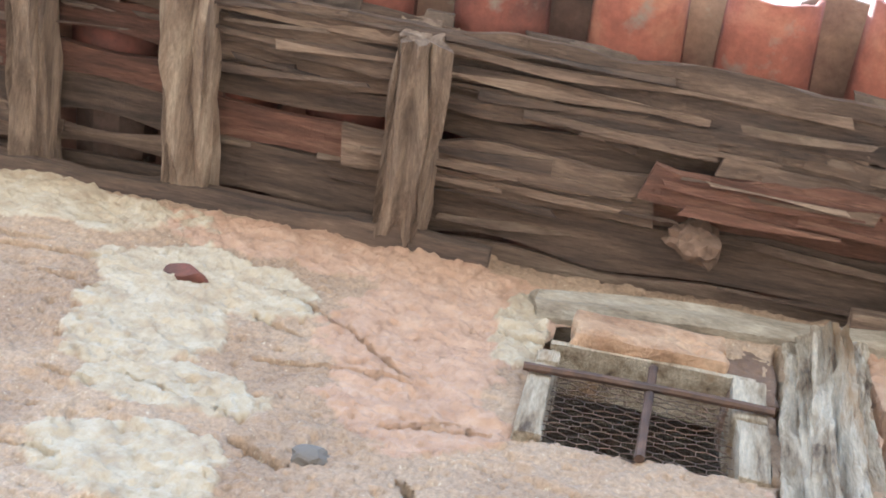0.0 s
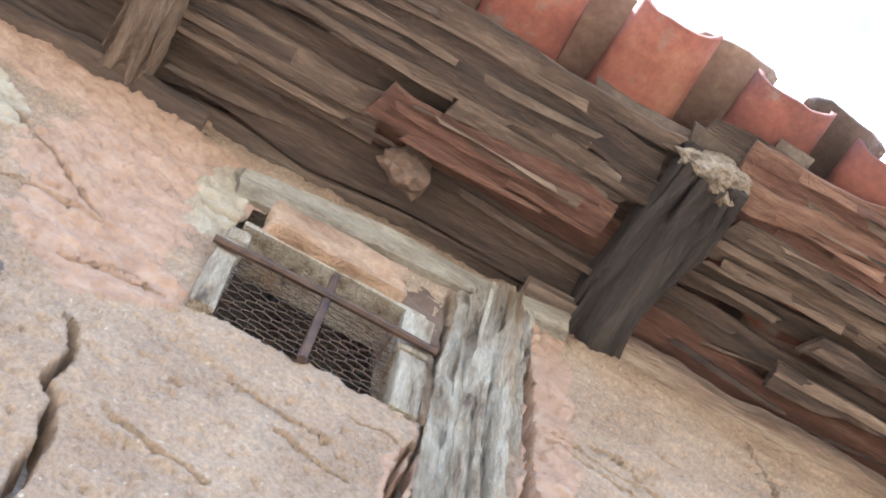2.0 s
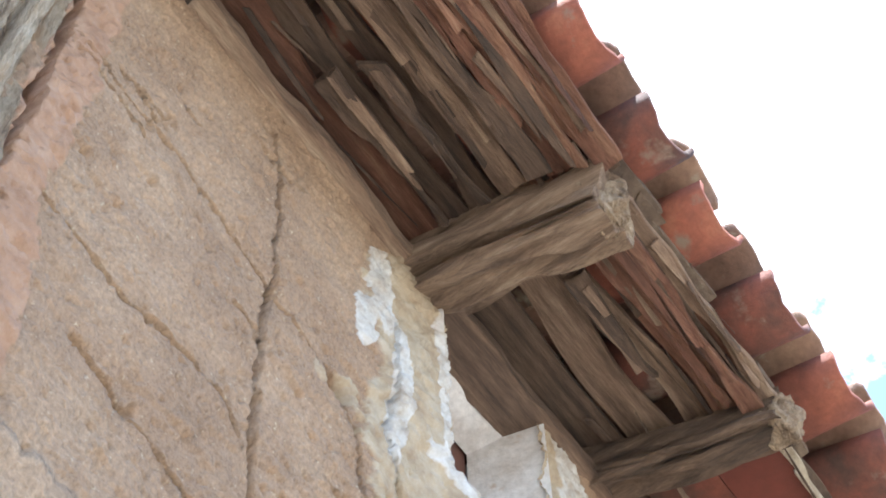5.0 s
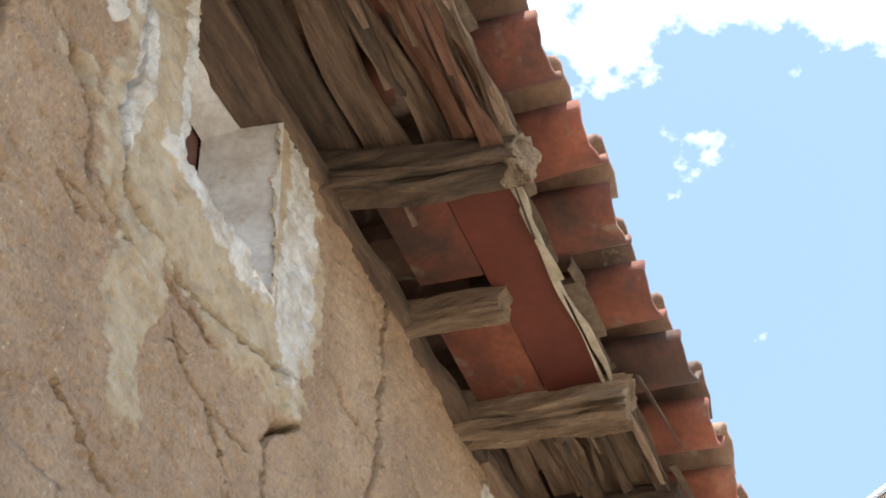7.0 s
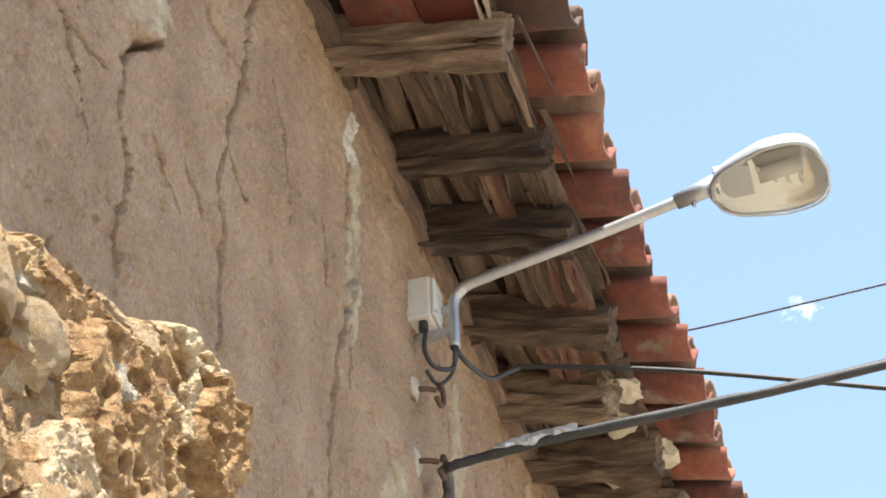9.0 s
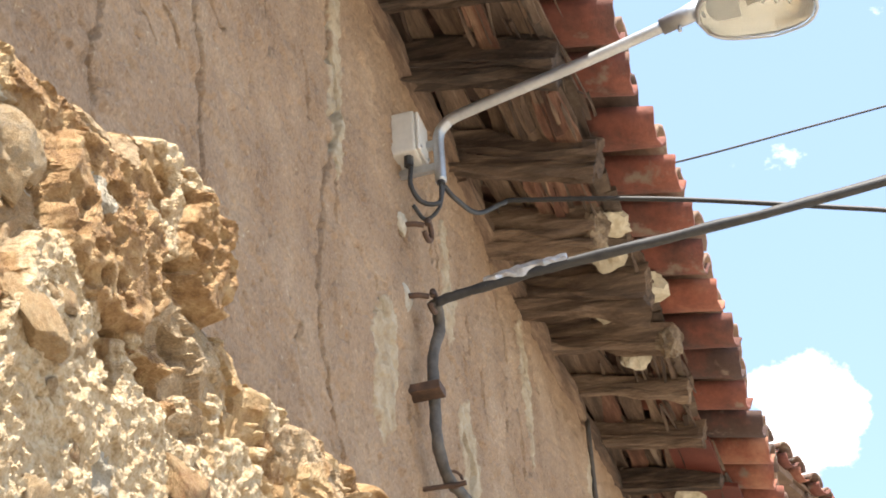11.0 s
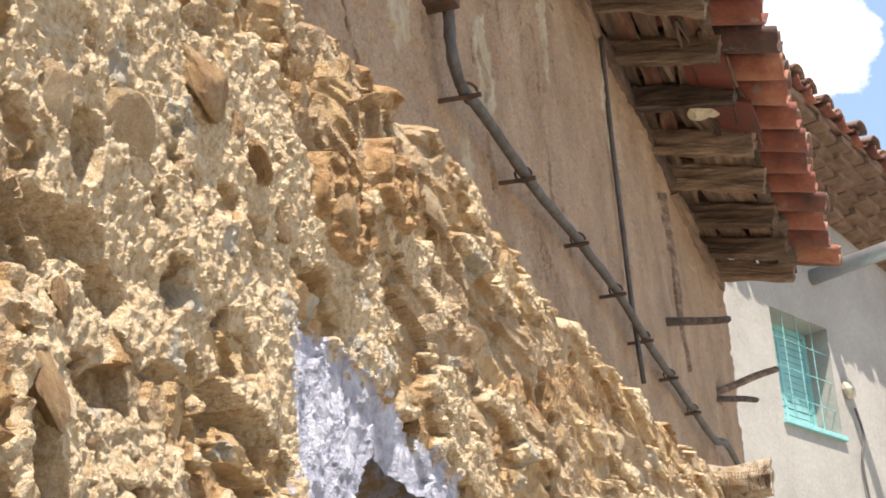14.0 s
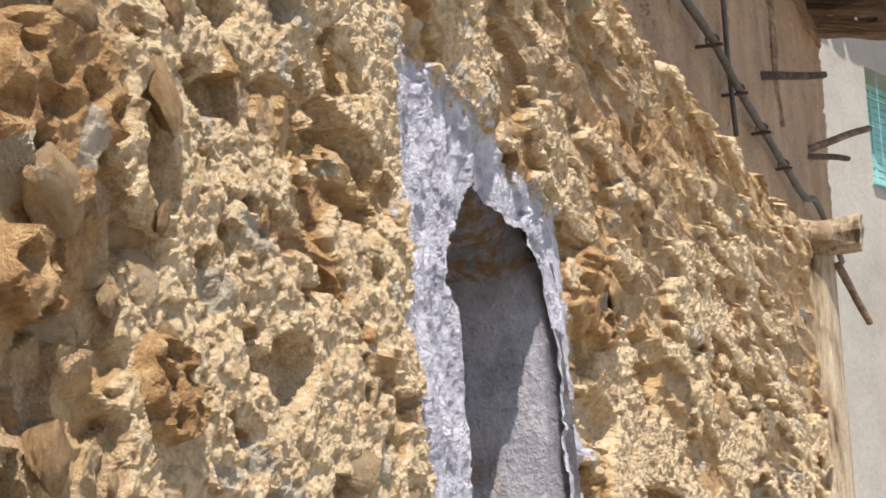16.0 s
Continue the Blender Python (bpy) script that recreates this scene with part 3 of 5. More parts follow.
def earth_depth(x, z):
    y = 0.03 * fbm(x * 1.1, z * 1.1, 2, 3) + 0.010 * fbm(x * 6, z * 6, 3, 4) + 0.004 * fbm(x * 30, z * 32, 3, 5)
    wx, wz = x + 0.012 * fbm(x * 18, z * 18, 3, 31), z + 0.012 * fbm(x * 18, z * 18, 3, 32)
    # render flaked off in thin scales, pits and chips
    y += 0.006 * step01(fbm(x * 7 + 2 * z, z * 9, 4, 35), 0.08, 0.12) + 0.004 * step01(fbm(x * 20, z * 26, 3, 36), 0.12, 0.18) + 0.0025 * facets(wx * 60, wz * 70, 37, 0.8)
    d1, d2, who = worley(x * 13, z * 11, 8)
    y += 0.022 * np.clip(1 - d1 / 0.16, 0, 1) * (who > 0.86)
    d1, d2, who = worley(x * 30 + 12 * z, z * 17 - 9 * x, 9)
    y += 0.014 * np.clip(1 - d1 / 0.24, 0, 1) * (who > 0.8)
    for pts, w, dep in CRACKS:
        near = (x > min(p[0] for p in pts) - 0.2) & (x < max(p[0] for p in pts) + 0.2)
        d = np.full(x.shape, 9.0)
        d[near] = line_dist(wx[near], wz[near], pts)
        ww = np.maximum((0.42 if first_x(pts) < 2.3 else 0.3) * w * (0.8 + 1.1 * fbm(x * 9, z * 9, 3, 33)), 0.0032)
        y += (1.6 * dep + 0.06) * np.clip(1.8 - d / ww, 0, 1)
    f = earth_fields(x, z)
    on = {k: step01(v, -0.05, 0.12) for k, v in f.items()}
    y += on["pink"] * (-0.004 + 0.0035 * facets(wx * 30, wz * 22, 41, 0.9) + 0.004 * fbm(x * 24, z * 60, 3, 44)) + on["cream"] * (-0.006 + 0.002 * facets(wx * 34, wz * 34, 42, 0.8) + 0.004 * fbm(x * 30, z * 30, 3, 42))
    y += on["lime"] * (-0.003 + 0.0025 * facets(wx * 40, wz * 36, 43, 0.8))
    d = np.hypot((x - 1.31) / 0.9, z - 4.28)
    y += 0.05 * np.clip(1.6 - d / 0.028, 0, 1)
    d = np.hypot(x - 0.65, z - 4.13)
    y += 0.02 * np.clip(1.6 - d / 0.008, 0, 1)
    return y


def earth_hole(x, z):
    a = (x > -0.085 + 0.006 * np.sin(z * 40)) & (x < 0.32) & (z > 4.215 + 0.05 * (0.3 - x) * 0.3 + 0.008 * np.sin(x * 50)) & (z < 4.80)
    b = (x > 1.642) & (x < 2.02) & (z > 4.41) & (z < 5.06)
    return a | b


xs = np.concatenate([np.arange(-2.4, -1.5, 0.02), np.arange(-1.5, -1.05, 0.008), np.arange(-1.05, 1.35, 0.0042), np.arange(1.35, 3.0, 0.0058), np.arange(3.0, 5.5, 0.0062), np.arange(5.5, 9.72, 0.02)])
zs = np.concatenate([np.arange(0, 2.8, 0.2), np.arange(2.8, 3.4, 0.015), np.arange(3.4, 5.13, 0.0052)])
earth = sheet("wall_earth", xs, zs, earth_depth, earth_fields, earth_hole, ADOBE)
tagged(earth, "cracked tan earth render wall with patched mortar", "wall", kind="structure")

# the wall's body behind the render, round both openings, and the rest of the house
core = bmesh.new()
for b in ((-2.4, -0.13, 0.07, 0.42, 0, 5.12), (0.36, 1.60, 0.07, 0.42, 0, 5.12), (2.07, 9.7, 0.12, 0.42, 0, 5.12), (-0.13, 0.36, 0.07, 0.42, 0, 4.17),
          (-0.13, 0.36, 0.07, 0.42, 4.86, 5.12), (1.60, 2.07, 0.07, 0.42, 0, 4.36)):
    box(core, *b)
tagged(part("wall_core", core, ADOBE, label="thick earth wall body"), category="wall", kind="structure")
rest = bmesh.new()
for b in ((-2.6, -2.4, 0.0, 5.2, 0, 5.12), (9.7, 9.72, 0.0, 5.2, 0, 5.12), (-2.4, 9.7, 5.0, 5.2, 0, 5.12), (-2.4, 9.7, 0.42, 5.0, 3.6, 3.7)):
    box(rest, *b)
tagged(part("wall_rear", rest, ADOBE, label="plain earth end and rear walls of the house"), category="wall", kind="structure")
# room lining behind the openings, plaster coloured dark to make the inside dim
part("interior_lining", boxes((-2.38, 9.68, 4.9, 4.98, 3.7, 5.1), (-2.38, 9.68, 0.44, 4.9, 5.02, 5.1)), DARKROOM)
tagged(bpy.data.objects["interior_lining"], "plastered room behind the openings, dimness put into its dark colour", "wall", kind="structure")

# lining of the whitewashed opening, splayed inwards
bm = bmesh.new()
fr = [(1.63, 4.40), (2.035, 4.40), (2.035, 5.065), (1.63, 5.065)]
bk = [(1.68, 4.50), (1.98, 4.50), (1.98, 5.0), (1.68, 5.0)]
va = [bm.verts.new((x, -0.014, z)) for x, z in fr]
vb = [bm.verts.new((x, 0.17, z)) for x, z in bk]
vc = [bm.verts.new((x, 0.17, z)) for x, z in ((1.55, 4.3), (2.1, 4.3), (2.1, 5.12), (1.55, 5.12))]
vd = [bm.verts.new((x, 0.02, z)) for x, z in ((1.58, 4.36), (2.08, 4.36), (2.08, 5.12), (1.58, 5.12))]
for k in range(4):
    j = (k + 1) % 4
    bm.faces.new((va[k], va[j], vb[j], vb[k]))
    bm.faces.new((vb[k], vb[j], vc[j], vc[k]))
    bm.faces.new((vc[k], vc[j], vd[j], vd[k]))
    bm.faces.new((vd[k], vd[j], va[j], va[k]))
win2 = thing("window_2", (1.83, 0.1, 4.4), "small whitewashed splayed window opening with brown shutter", "window", kind="structure")
part("reveal", bm, LIME, win2)
sh = bmesh.new()
for k in range(3):
    box(sh, 1.66 + 0.11 * k, 1.765 + 0.11 * k, 0.178, 0.20, 4.48, 5.02, bevel=0.004)
part("shutter", sh, BROWNPAINT, win2, "brown painted plank shutter")

# window with rusty grille and wire netting
win = thing("window_1", (0.1, 0.05, 4.2), "small old window with rusty bars and wire netting", "window", kind="structure")
for i, (x0, x1, z0, z1, mat) in enumerate(((-0.105, -0.06, 4.2, 4.52, GREYWOOD), (-0.10, -0.055, 4.53, 4.60, GREYWOOD), (0.262, 0.318, 4.19, 4.44, GREYWOOD), (0.255, 0.318, 4.45, 4.64, GREYWOOD))):
    bm = boxes((x0, x1, -0.012, 0.10, z0, z1), bevel=0.008)
    bmesh.ops.subdivide_edges(bm, edges=bm.edges, cuts=2, use_grid_fill=True)
    for v in bm.verts:
        v.co += 0.006 * noise.noise_vector(v.co * 14 + Vector((i, 0, 0)))
    part("jamb", bm, mat, win)
part("head_board", plank(bmesh.new(), -0.08, 0.30, -0.005, 0.09, 4.638, 4.645, 5, th=0.022, n=10, wave=0.006, ragged=0.01), GREYWOOD, win)
bm = tube(bmesh.new(), smooth_line([(-0.115, -0.022, 4.458), (0.1, -0.024, 4.468), (0.325, -0.022, 4.476)]), 0.0085, wob=0.2)
part("bar", bm, RUST, win)
part("bar", tube(bmesh.new(), smooth_line([(0.112, -0.012, 4.60), (0.108, -0.014, 4.45), (0.104, -0.004, 4.2)]), 0.0085, wob=0.2), RUST, win)
net = bmesh.new()
w, h = 0.036, 0.031
for r in range(16):
    for c in range(12):
        x = -0.07 + c * w + (w / 2 if r % 2 else 0)
        z = 4.2 + r * h * 0.75
        if x > 0.26 or z > 4.62:
            continue
        g = lambda px, pz: (px, 0.03 + 0.004 * noise.noise(Vector((px * 20, pz * 20, 0))), pz)
        p = [g(x - w / 2, z), g(x - w / 2, z + h / 2), g(x, z + h * 0.75), g(x + w / 2, z + h / 2)]
        for a, b in zip(p, p[1:]):
            tube(net, (a, b), 0.0011, seg=4, cap=False)
part("wire_netting", net, RUST, win, "fine hexagonal wire netting")
bm = boxes((-0.05, 0.248, -0.034, 0.10, 4.652, 4.79), bevel=0.012)
bmesh.ops.subdivide_edges(bm, edges=bm.edges, cuts=4, use_grid_fill=True)
for v in bm.verts:
    v.co += 0.016 * noise.noise_vector(v.co * 11) + 0.010 * noise.noise_vector(v.co * 32)
tagged(part("brick", bm, OCHREBRICK), "rough ochre adobe brick laid on the window head", "brick")
# added filler: the recess's dimness is put into a dark brown block
bm = boxes((0.245, 0.345, 0.012, 0.12, 4.585, 4.87), bevel=0.01)
bmesh.ops.subdivide_edges(bm, edges=bm.edges, cuts=4, use_grid_fill=True)
for v in bm.verts:
    v.co += 0.012 * noise.noise_vector(v.co * 13)
part("earth_fill", bm, DIRT, win, "dark brown block standing in for the dim recess by the window")

bm = bmesh.new()
log(bm, (-0.135, 0.02, 4.85), (0.60, 0.02, 5.02), 0.05, 0.05, 4, seg=20, rings=24, rough=0.2, groove=0.2)
tagged(part("lintel", bm, MUD), "mud-smeared crooked wooden lintel over the small window", "lintel")
bm = bmesh.new()
log(bm, (0.446, 0.025, 4.92), (0.365, 0.015, 3.0), 0.078, 0.10, 9, seg=80, rings=110, rough=0.34, groove=0.4)
for v in bm.verts:
    v.co += 0.012 * noise.noise(Vector((v.co.x * 40, v.co.y * 40, v.co.z * 7))) * Vector((0.3, 1, 0)) + 0.006 * noise.noise_vector(Vector((v.co.x * 70, v.co.y * 70, v.co.z * 22)))
tagged(part("timber_post", bm, GREYWOOD), "split silver-grey timber post set in the earth wall", "post")
bm = bmesh.new()
log(bm, (0.27, 0.055, 3.74), (0.10, 0.055, 3.3), 0.034, 0.05, 15, seg=40, rings=34, rough=0.35, groove=0.3)
tagged(part("timber_brace", bm, WOOD), "dark weathered diagonal timber brace bedded in the wall", "brace")

# odd pieces bedded in the render
for nm, x, z, size, mat, label in (("tile_fragment", -0.772, 4.620, (0.042, 0.02, 0.024), TERRA, "broken terracotta fragment bedded in the cream plaster"), ("stone_chip", -0.384, 3.954, (0.028, 0.014, 0.028), DARKROOM, "small grey stone chip bedded in the render")):
    bm = bmesh.new()
    lump(bm, (x, float(earth_depth(np.array([x]), np.array([z]))[0]) - 0.002, z), size, x + 3, sub=3, rough=0.3)
    tagged(part(nm, bm, mat), label, "fragment")

# wall plate: split boards along the head of the wall
for i, (x0, x1) in enumerate(((-2.3, -0.25), (0.5, 1.62), (1.55, 2.6), (2.55, 3.35), (3.3, 4.6), (4.55, 6.4), (6.3, 8.2), (8.1, 9.65))):
    bm = plank(bmesh.new(), x0, x1, -0.032, 0.09, 5.05 + 0.012 * math.sin(i * 2.3), 5.04 + 0.012 * math.sin(i * 2.3), 60 + i, th=0.05, n=60, wave=0.014)
    for v in bm.verts:
        v.co += Vector((0, 0.008 * noise.noise(v.co * 17), 0.008 * noise.noise(v.co * 13 + Vector((5, 0, 0)))))
    tagged(part("wall_plate", bm, WOOD), "split weathered board along the head of the wall", "board", "wall plate boards")

# ---- eaves ----
SLOPE = 0.22


def roof_z(y):
    return 5.165 + SLOPE * y


LATH = material("splintered_lath", [(0.25, (0.05, 0.034, 0.026)), (0.5, (0.13, 0.085, 0.06)), (0.8, (0.26, 0.19, 0.135))], scale=6, fine=40, fine_mix=0.6, bump=0.8, dist=0.01, stretch=(1, 6, 6), island=0.3)
PALEEND = material("pale_end_grain", [(0.32, (0.12, 0.08, 0.052)), (0.48, (0.33, 0.245, 0.165)), (0.7, (0.52, 0.42, 0.30))], scale=22, fine=70, fine_mix=0.6, bump=1.0, dist=0.02, rough=0.9)
for i, (x, dx, r, end) in enumerate(((-1.75, 0.0, 0.05, -0.47), (-1.28, 0.0, 0.042, -0.46), (-0.895, -0.03, 0.046, -0.50), (-0.41, -0.04, 0.052, -0.46), (0.635, 0.06, 0.07, -0.46), (1.535, 0.09, 0.075, -0.475),
                                      (2.29, 0.04, 0.052, -0.49), (3.22, -0.03, 0.055, -0.47), (3.65, 0.0, 0.048, -0.47), (4.0, 0.03, 0.05, -0.46), (4.5, 0.03, 0.05, -0.47), (4.95, 0.0, 0.055, -0.38),
                                      (5.35, 0.02, 0.06, -0.47), (5.75, 0.0, 0.06, -0.48), (6.2, 0.0, 0.055, -0.47), (6.62, 0.0, 0.055, -0.46), (7.06, 0.0, 0.055, -0.46), (7.6, 0.0, 0.055, -0.47),
                                      (8.05, 0.0, 0.055, -0.46), (8.55, 0.0, 0.055, -0.45), (9.05, 0.0, 0.055, -0.45), (9.5, 0.0, 0.055, -0.44))):
    bm = bmesh.new()
    # fifth rafter sits higher, and its shade is also painted in the wood
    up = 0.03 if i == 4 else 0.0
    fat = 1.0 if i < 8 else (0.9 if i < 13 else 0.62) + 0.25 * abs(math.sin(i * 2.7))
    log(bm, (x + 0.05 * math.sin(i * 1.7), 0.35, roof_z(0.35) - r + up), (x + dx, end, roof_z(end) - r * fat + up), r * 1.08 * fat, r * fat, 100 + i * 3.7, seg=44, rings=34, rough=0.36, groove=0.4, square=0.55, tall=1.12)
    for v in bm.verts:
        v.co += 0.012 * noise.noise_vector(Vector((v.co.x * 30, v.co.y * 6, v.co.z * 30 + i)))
    raf = tagged(part("rafter", bm, SHADEWOOD if i == 4 else WOODY), "recessed rafter under the tiles, its shade put into dark wood" if i == 4 else "old unplaned rafter end projecting under the tiles", "rafter", "eaves rafters")
    if i in (4, 5, 6, 11, 13):
        bm = bmesh.new()
        lump(bm, (x + dx, end + 0.02, roof_z(end) - r + up - 0.004), (r * 1.05, 0.05, r * 1.2), 40 + i, sub=5, rough=0.5)
        for v in bm.verts:
            v.co += 0.007 * noise.noise_vector(Vector((v.co.x * 30, v.co.y * 9, v.co.z * 30))) + 0.0025 * noise.noise_vector(Vector((v.co.x * 90, v.co.y * 25, v.co.z * 90)))
        part("worn_end", bm, PALEEND, raf, "pale splintered end grain")

def eaves_edge(x):
    """How far out the boards reach."""
    return float(np.interp(x, (-2, 0.6, 0.72, 1.55, 1.65, 2.3, 2.4, 9), (-0.47, -0.47, -0.53, -0.515, -0.49, -0.48, -0.45, -0.45)))


# sheathing boards over the rafters
rng = random.Random(7)
BAYS = ((-2.3, -0.9), (-0.9, 0.68), (0.68, 1.58), (1.58, 2.3), (3.2, 4.0), (4.0, 5.0), (5.0, 6.2), (6.2, 7.6), (7.6, 9.6))
for bi, (x0, x1) in enumerate(BAYS):
    y = eaves_edge((x0 + x1) / 2)
    k = 0
    while y < 0.3:
        wd = rng.uniform(0.06, 0.13)
        a, b = x0 + rng.uniform(-0.06, 0.03), x1 + rng.uniform(-0.03, 0.07)
        lift = rng.choice((0.0, 0.004, 0.012))
        bm = plank(bmesh.new(), a, b, y, y + wd, roof_z(y) + lift, roof_z(y + wd) + lift, bi * 31 + k, th=0.02, n=34, wave=0.024, ragged=0.06)
        mat = REDWOOD if rng.random() < (0.55 if y < -0.35 else 0.15) else WOOD
        tagged(part("sheathing_board", bm, mat), "dark rotten sheathing board under the roof tiles", "board", "sheathing boards")
        y += wd + rng.choice((0.003, 0.008, 0.02))
        k += 1

# ragged battens nailed below the boards along the eaves' outer edge
for i, (x0, x1, y0, y1, drop, mat) in enumerate((
        (-1.6, 0.62, -0.475, -0.43, 0.03, WOOD), (-0.9, 0.60, -0.43, -0.36, 0.022, WOOD), (-0.5, 0.66, -0.355, -0.30, 0.03, WOOD), (0.05, 0.57, -0.285, -0.20, 0.075, REDWOOD), (-0.6, 0.05, -0.24, -0.12, 0.03, WOOD),
        (0.18, 0.58, -0.30, -0.275, 0.05, WOOD), (0.74, 1.56, -0.54, -0.47, 0.03, REDWOOD), (0.76, 1.53, -0.475, -0.43, 0.05, REDWOOD), (0.73, 1.52, -0.435, -0.38, 0.035, REDWOOD), (0.80, 1.50, -0.385, -0.35, 0.06, WOOD),
        (0.72, 1.5, -0.34, -0.27, 0.03, WOOD), (1.1, 1.5, -0.23, -0.2, 0.05, WOOD), (1.05, 1.5, -0.14, -0.11, 0.05, WOOD), (1.62, 2.30, -0.50, -0.45, 0.03, WOOD), (1.6, 2.28, -0.455, -0.41, 0.06, REDWOOD), (1.62, 2.24, -0.40, -0.36, 0.04, REDWOOD),
        (1.75, 2.1, -0.30, -0.27, 0.05, WOOD), (2.42, 3.2, -0.437, -0.422, 0.03, MORTAR), (3.15, 3.7, -0.46, -0.42, 0.03, WOOD), 
        (3.2, 3.64, -0.36, -0.30, 0.02, WOOD), (3.22, 3.62, -0.26, -0.2, 0.025, WOOD),
        (3.68, 4.02, -0.30, -0.24, 0.03, REDWOOD), (4.05, 4.48, -0.42, -0.34, 0.05, REDWOOD), (4.05, 4.5, -0.33, -0.22, 0.03, WOOD), (4.6, 4.9, -0.3, -0.2, 0.04, REDWOOD))):
    bm = plank(bmesh.new(), x0, x1, y0, y1, roof_z(y0) - drop, roof_z(y1) - drop, 200 + i, th=0.024, n=70, wave=0.024, ragged=0.07)
    for v in bm.verts:
        v.co += Vector((0, 0.010 * noise.noise(Vector((v.co.x * 9, v.co.y * 50, i))), 0.012 * noise.noise(Vector((v.co.x * 14, v.co.y * 60, i * 3)))))
    bat = tagged(part("batten", bm, mat), "splintered batten fixed along the eaves", "batten", "eaves battens")
    # long fibres lifting off its underside
    srnd = random.Random(500 + i)
    for k in range(max(2, int((y1 - y0) / 0.011))):
        yy = y0 + (y1 - y0) * srnd.random()
        ln = (x1 - x0) * srnd.uniform(0.25, 0.8)
        xa = srnd.uniform(x0, x1 - ln)
        zz = roof_z(yy) - drop - srnd.uniform(0.002, 0.012)
        strip = plank(bmesh.new(), xa, xa + ln, yy, yy + srnd.uniform(0.006, 0.018), zz, zz + srnd.uniform(-0.006, 0.006), 900 + i * 17 + k, th=srnd.uniform(0.006, 0.014), n=28, wave=0.014, ragged=0.05)
        link_mesh("splinter", to_mesh("splinter", strip), srnd.choice((mat, mat, WOOD)), bat)

# loose laths and splinters hanging under the boards
bm = bmesh.new()
rng = random.Random(43)
for i in range(190):
    x = rng.uniform(-1.7, 7.5)
    if 2.3 < x < 3.1:
        continue
    y = rng.choice((rng.uniform(-0.52, -0.3), rng.uniform(-0.5, -0.02)))
    ln = rng.uniform(0.06, 0.38)
    skew = rng.uniform(-0.05, 0.05)
    wd = rng.uniform(0.004, 0.013)
    n0 = len(bm.verts)
    plank(bm, 0, ln, 0, wd, 0, rng.uniform(-0.004, 0.004), i * 1.9, th=rng.uniform(0.004, 0.012), n=7, wave=0.010, ragged=0.03)
    bm.verts.ensure_lookup_table()
    m = pose(x, y, roof_z(y) - rng.uniform(0.004, 0.03), rng.uniform(-20, 20), rng.uniform(-3, 6), math.degrees(skew) * 2.5)
    for v in bm.verts[n0:]:
        v.co = m @ v.co
tagged(part("loose_laths", bm, LATH), "splintered loose laths hanging under the eaves boards", "lath", kind="stuff")

# the bay closed with a red board and flat tiles
bm = plank(bmesh.new(), 2.40, 3.19, -0.425, -0.26, roof_z(-0.425) - 0.022, roof_z(-0.26) - 0.022, 301, th=0.018, n=12, wave=0.004, ragged=0.01)
tagged(part("red_board", bm, REDBOARD), "smooth dark red board closing an eaves bay", "board")
for i, (x0, x1, y0, y1, m) in enumerate(((2.38, 2.70, -0.255, -0.08, TERRA), (2.82, 3.19, -0.255, -0.06, TERRA))):
    bm = plank(bmesh.new(), x0, x1, y0, y1, roof_z(y0) - 0.02, roof_z(y1) - 0.02, 310 + i, th=0.02, n=6, wave=0.003, ragged=0.01)
    tagged(part("flat_tile", bm, m), "flat terracotta tile lining an eaves bay", "tile", "eaves lining tiles")
bm = bmesh.new()
log(bm, (2.77, 0.1, roof_z(0.1) - 0.06), (2.775, -0.28, roof_z(-0.28) - 0.065), 0.042, 0.04, 77, seg=30, rings=20, rough=0.35, groove=0.4, square=0.6)
tagged(part("rafter_stub", bm, WOODY), "short broken rafter stub", "rafter")

for i, (x0, y0) in enumerate(((6.85, -0.37), (7.33, -0.42))):
    bm = plank(bmesh.new(), x0 - 0.17, x0 + 0.17, y0 - 0.1, y0 + 0.09, roof_z(y0 - 0.1) - 0.035, roof_z(y0 + 0.09) - 0.012, 330 + i, th=0.018, n=6, wave=0.005, ragged=0.04)
    tagged(part("flat_tile", bm, REDBOARD), "slipped red tile showing between the eaves rafters", "tile", "eaves lining tiles")

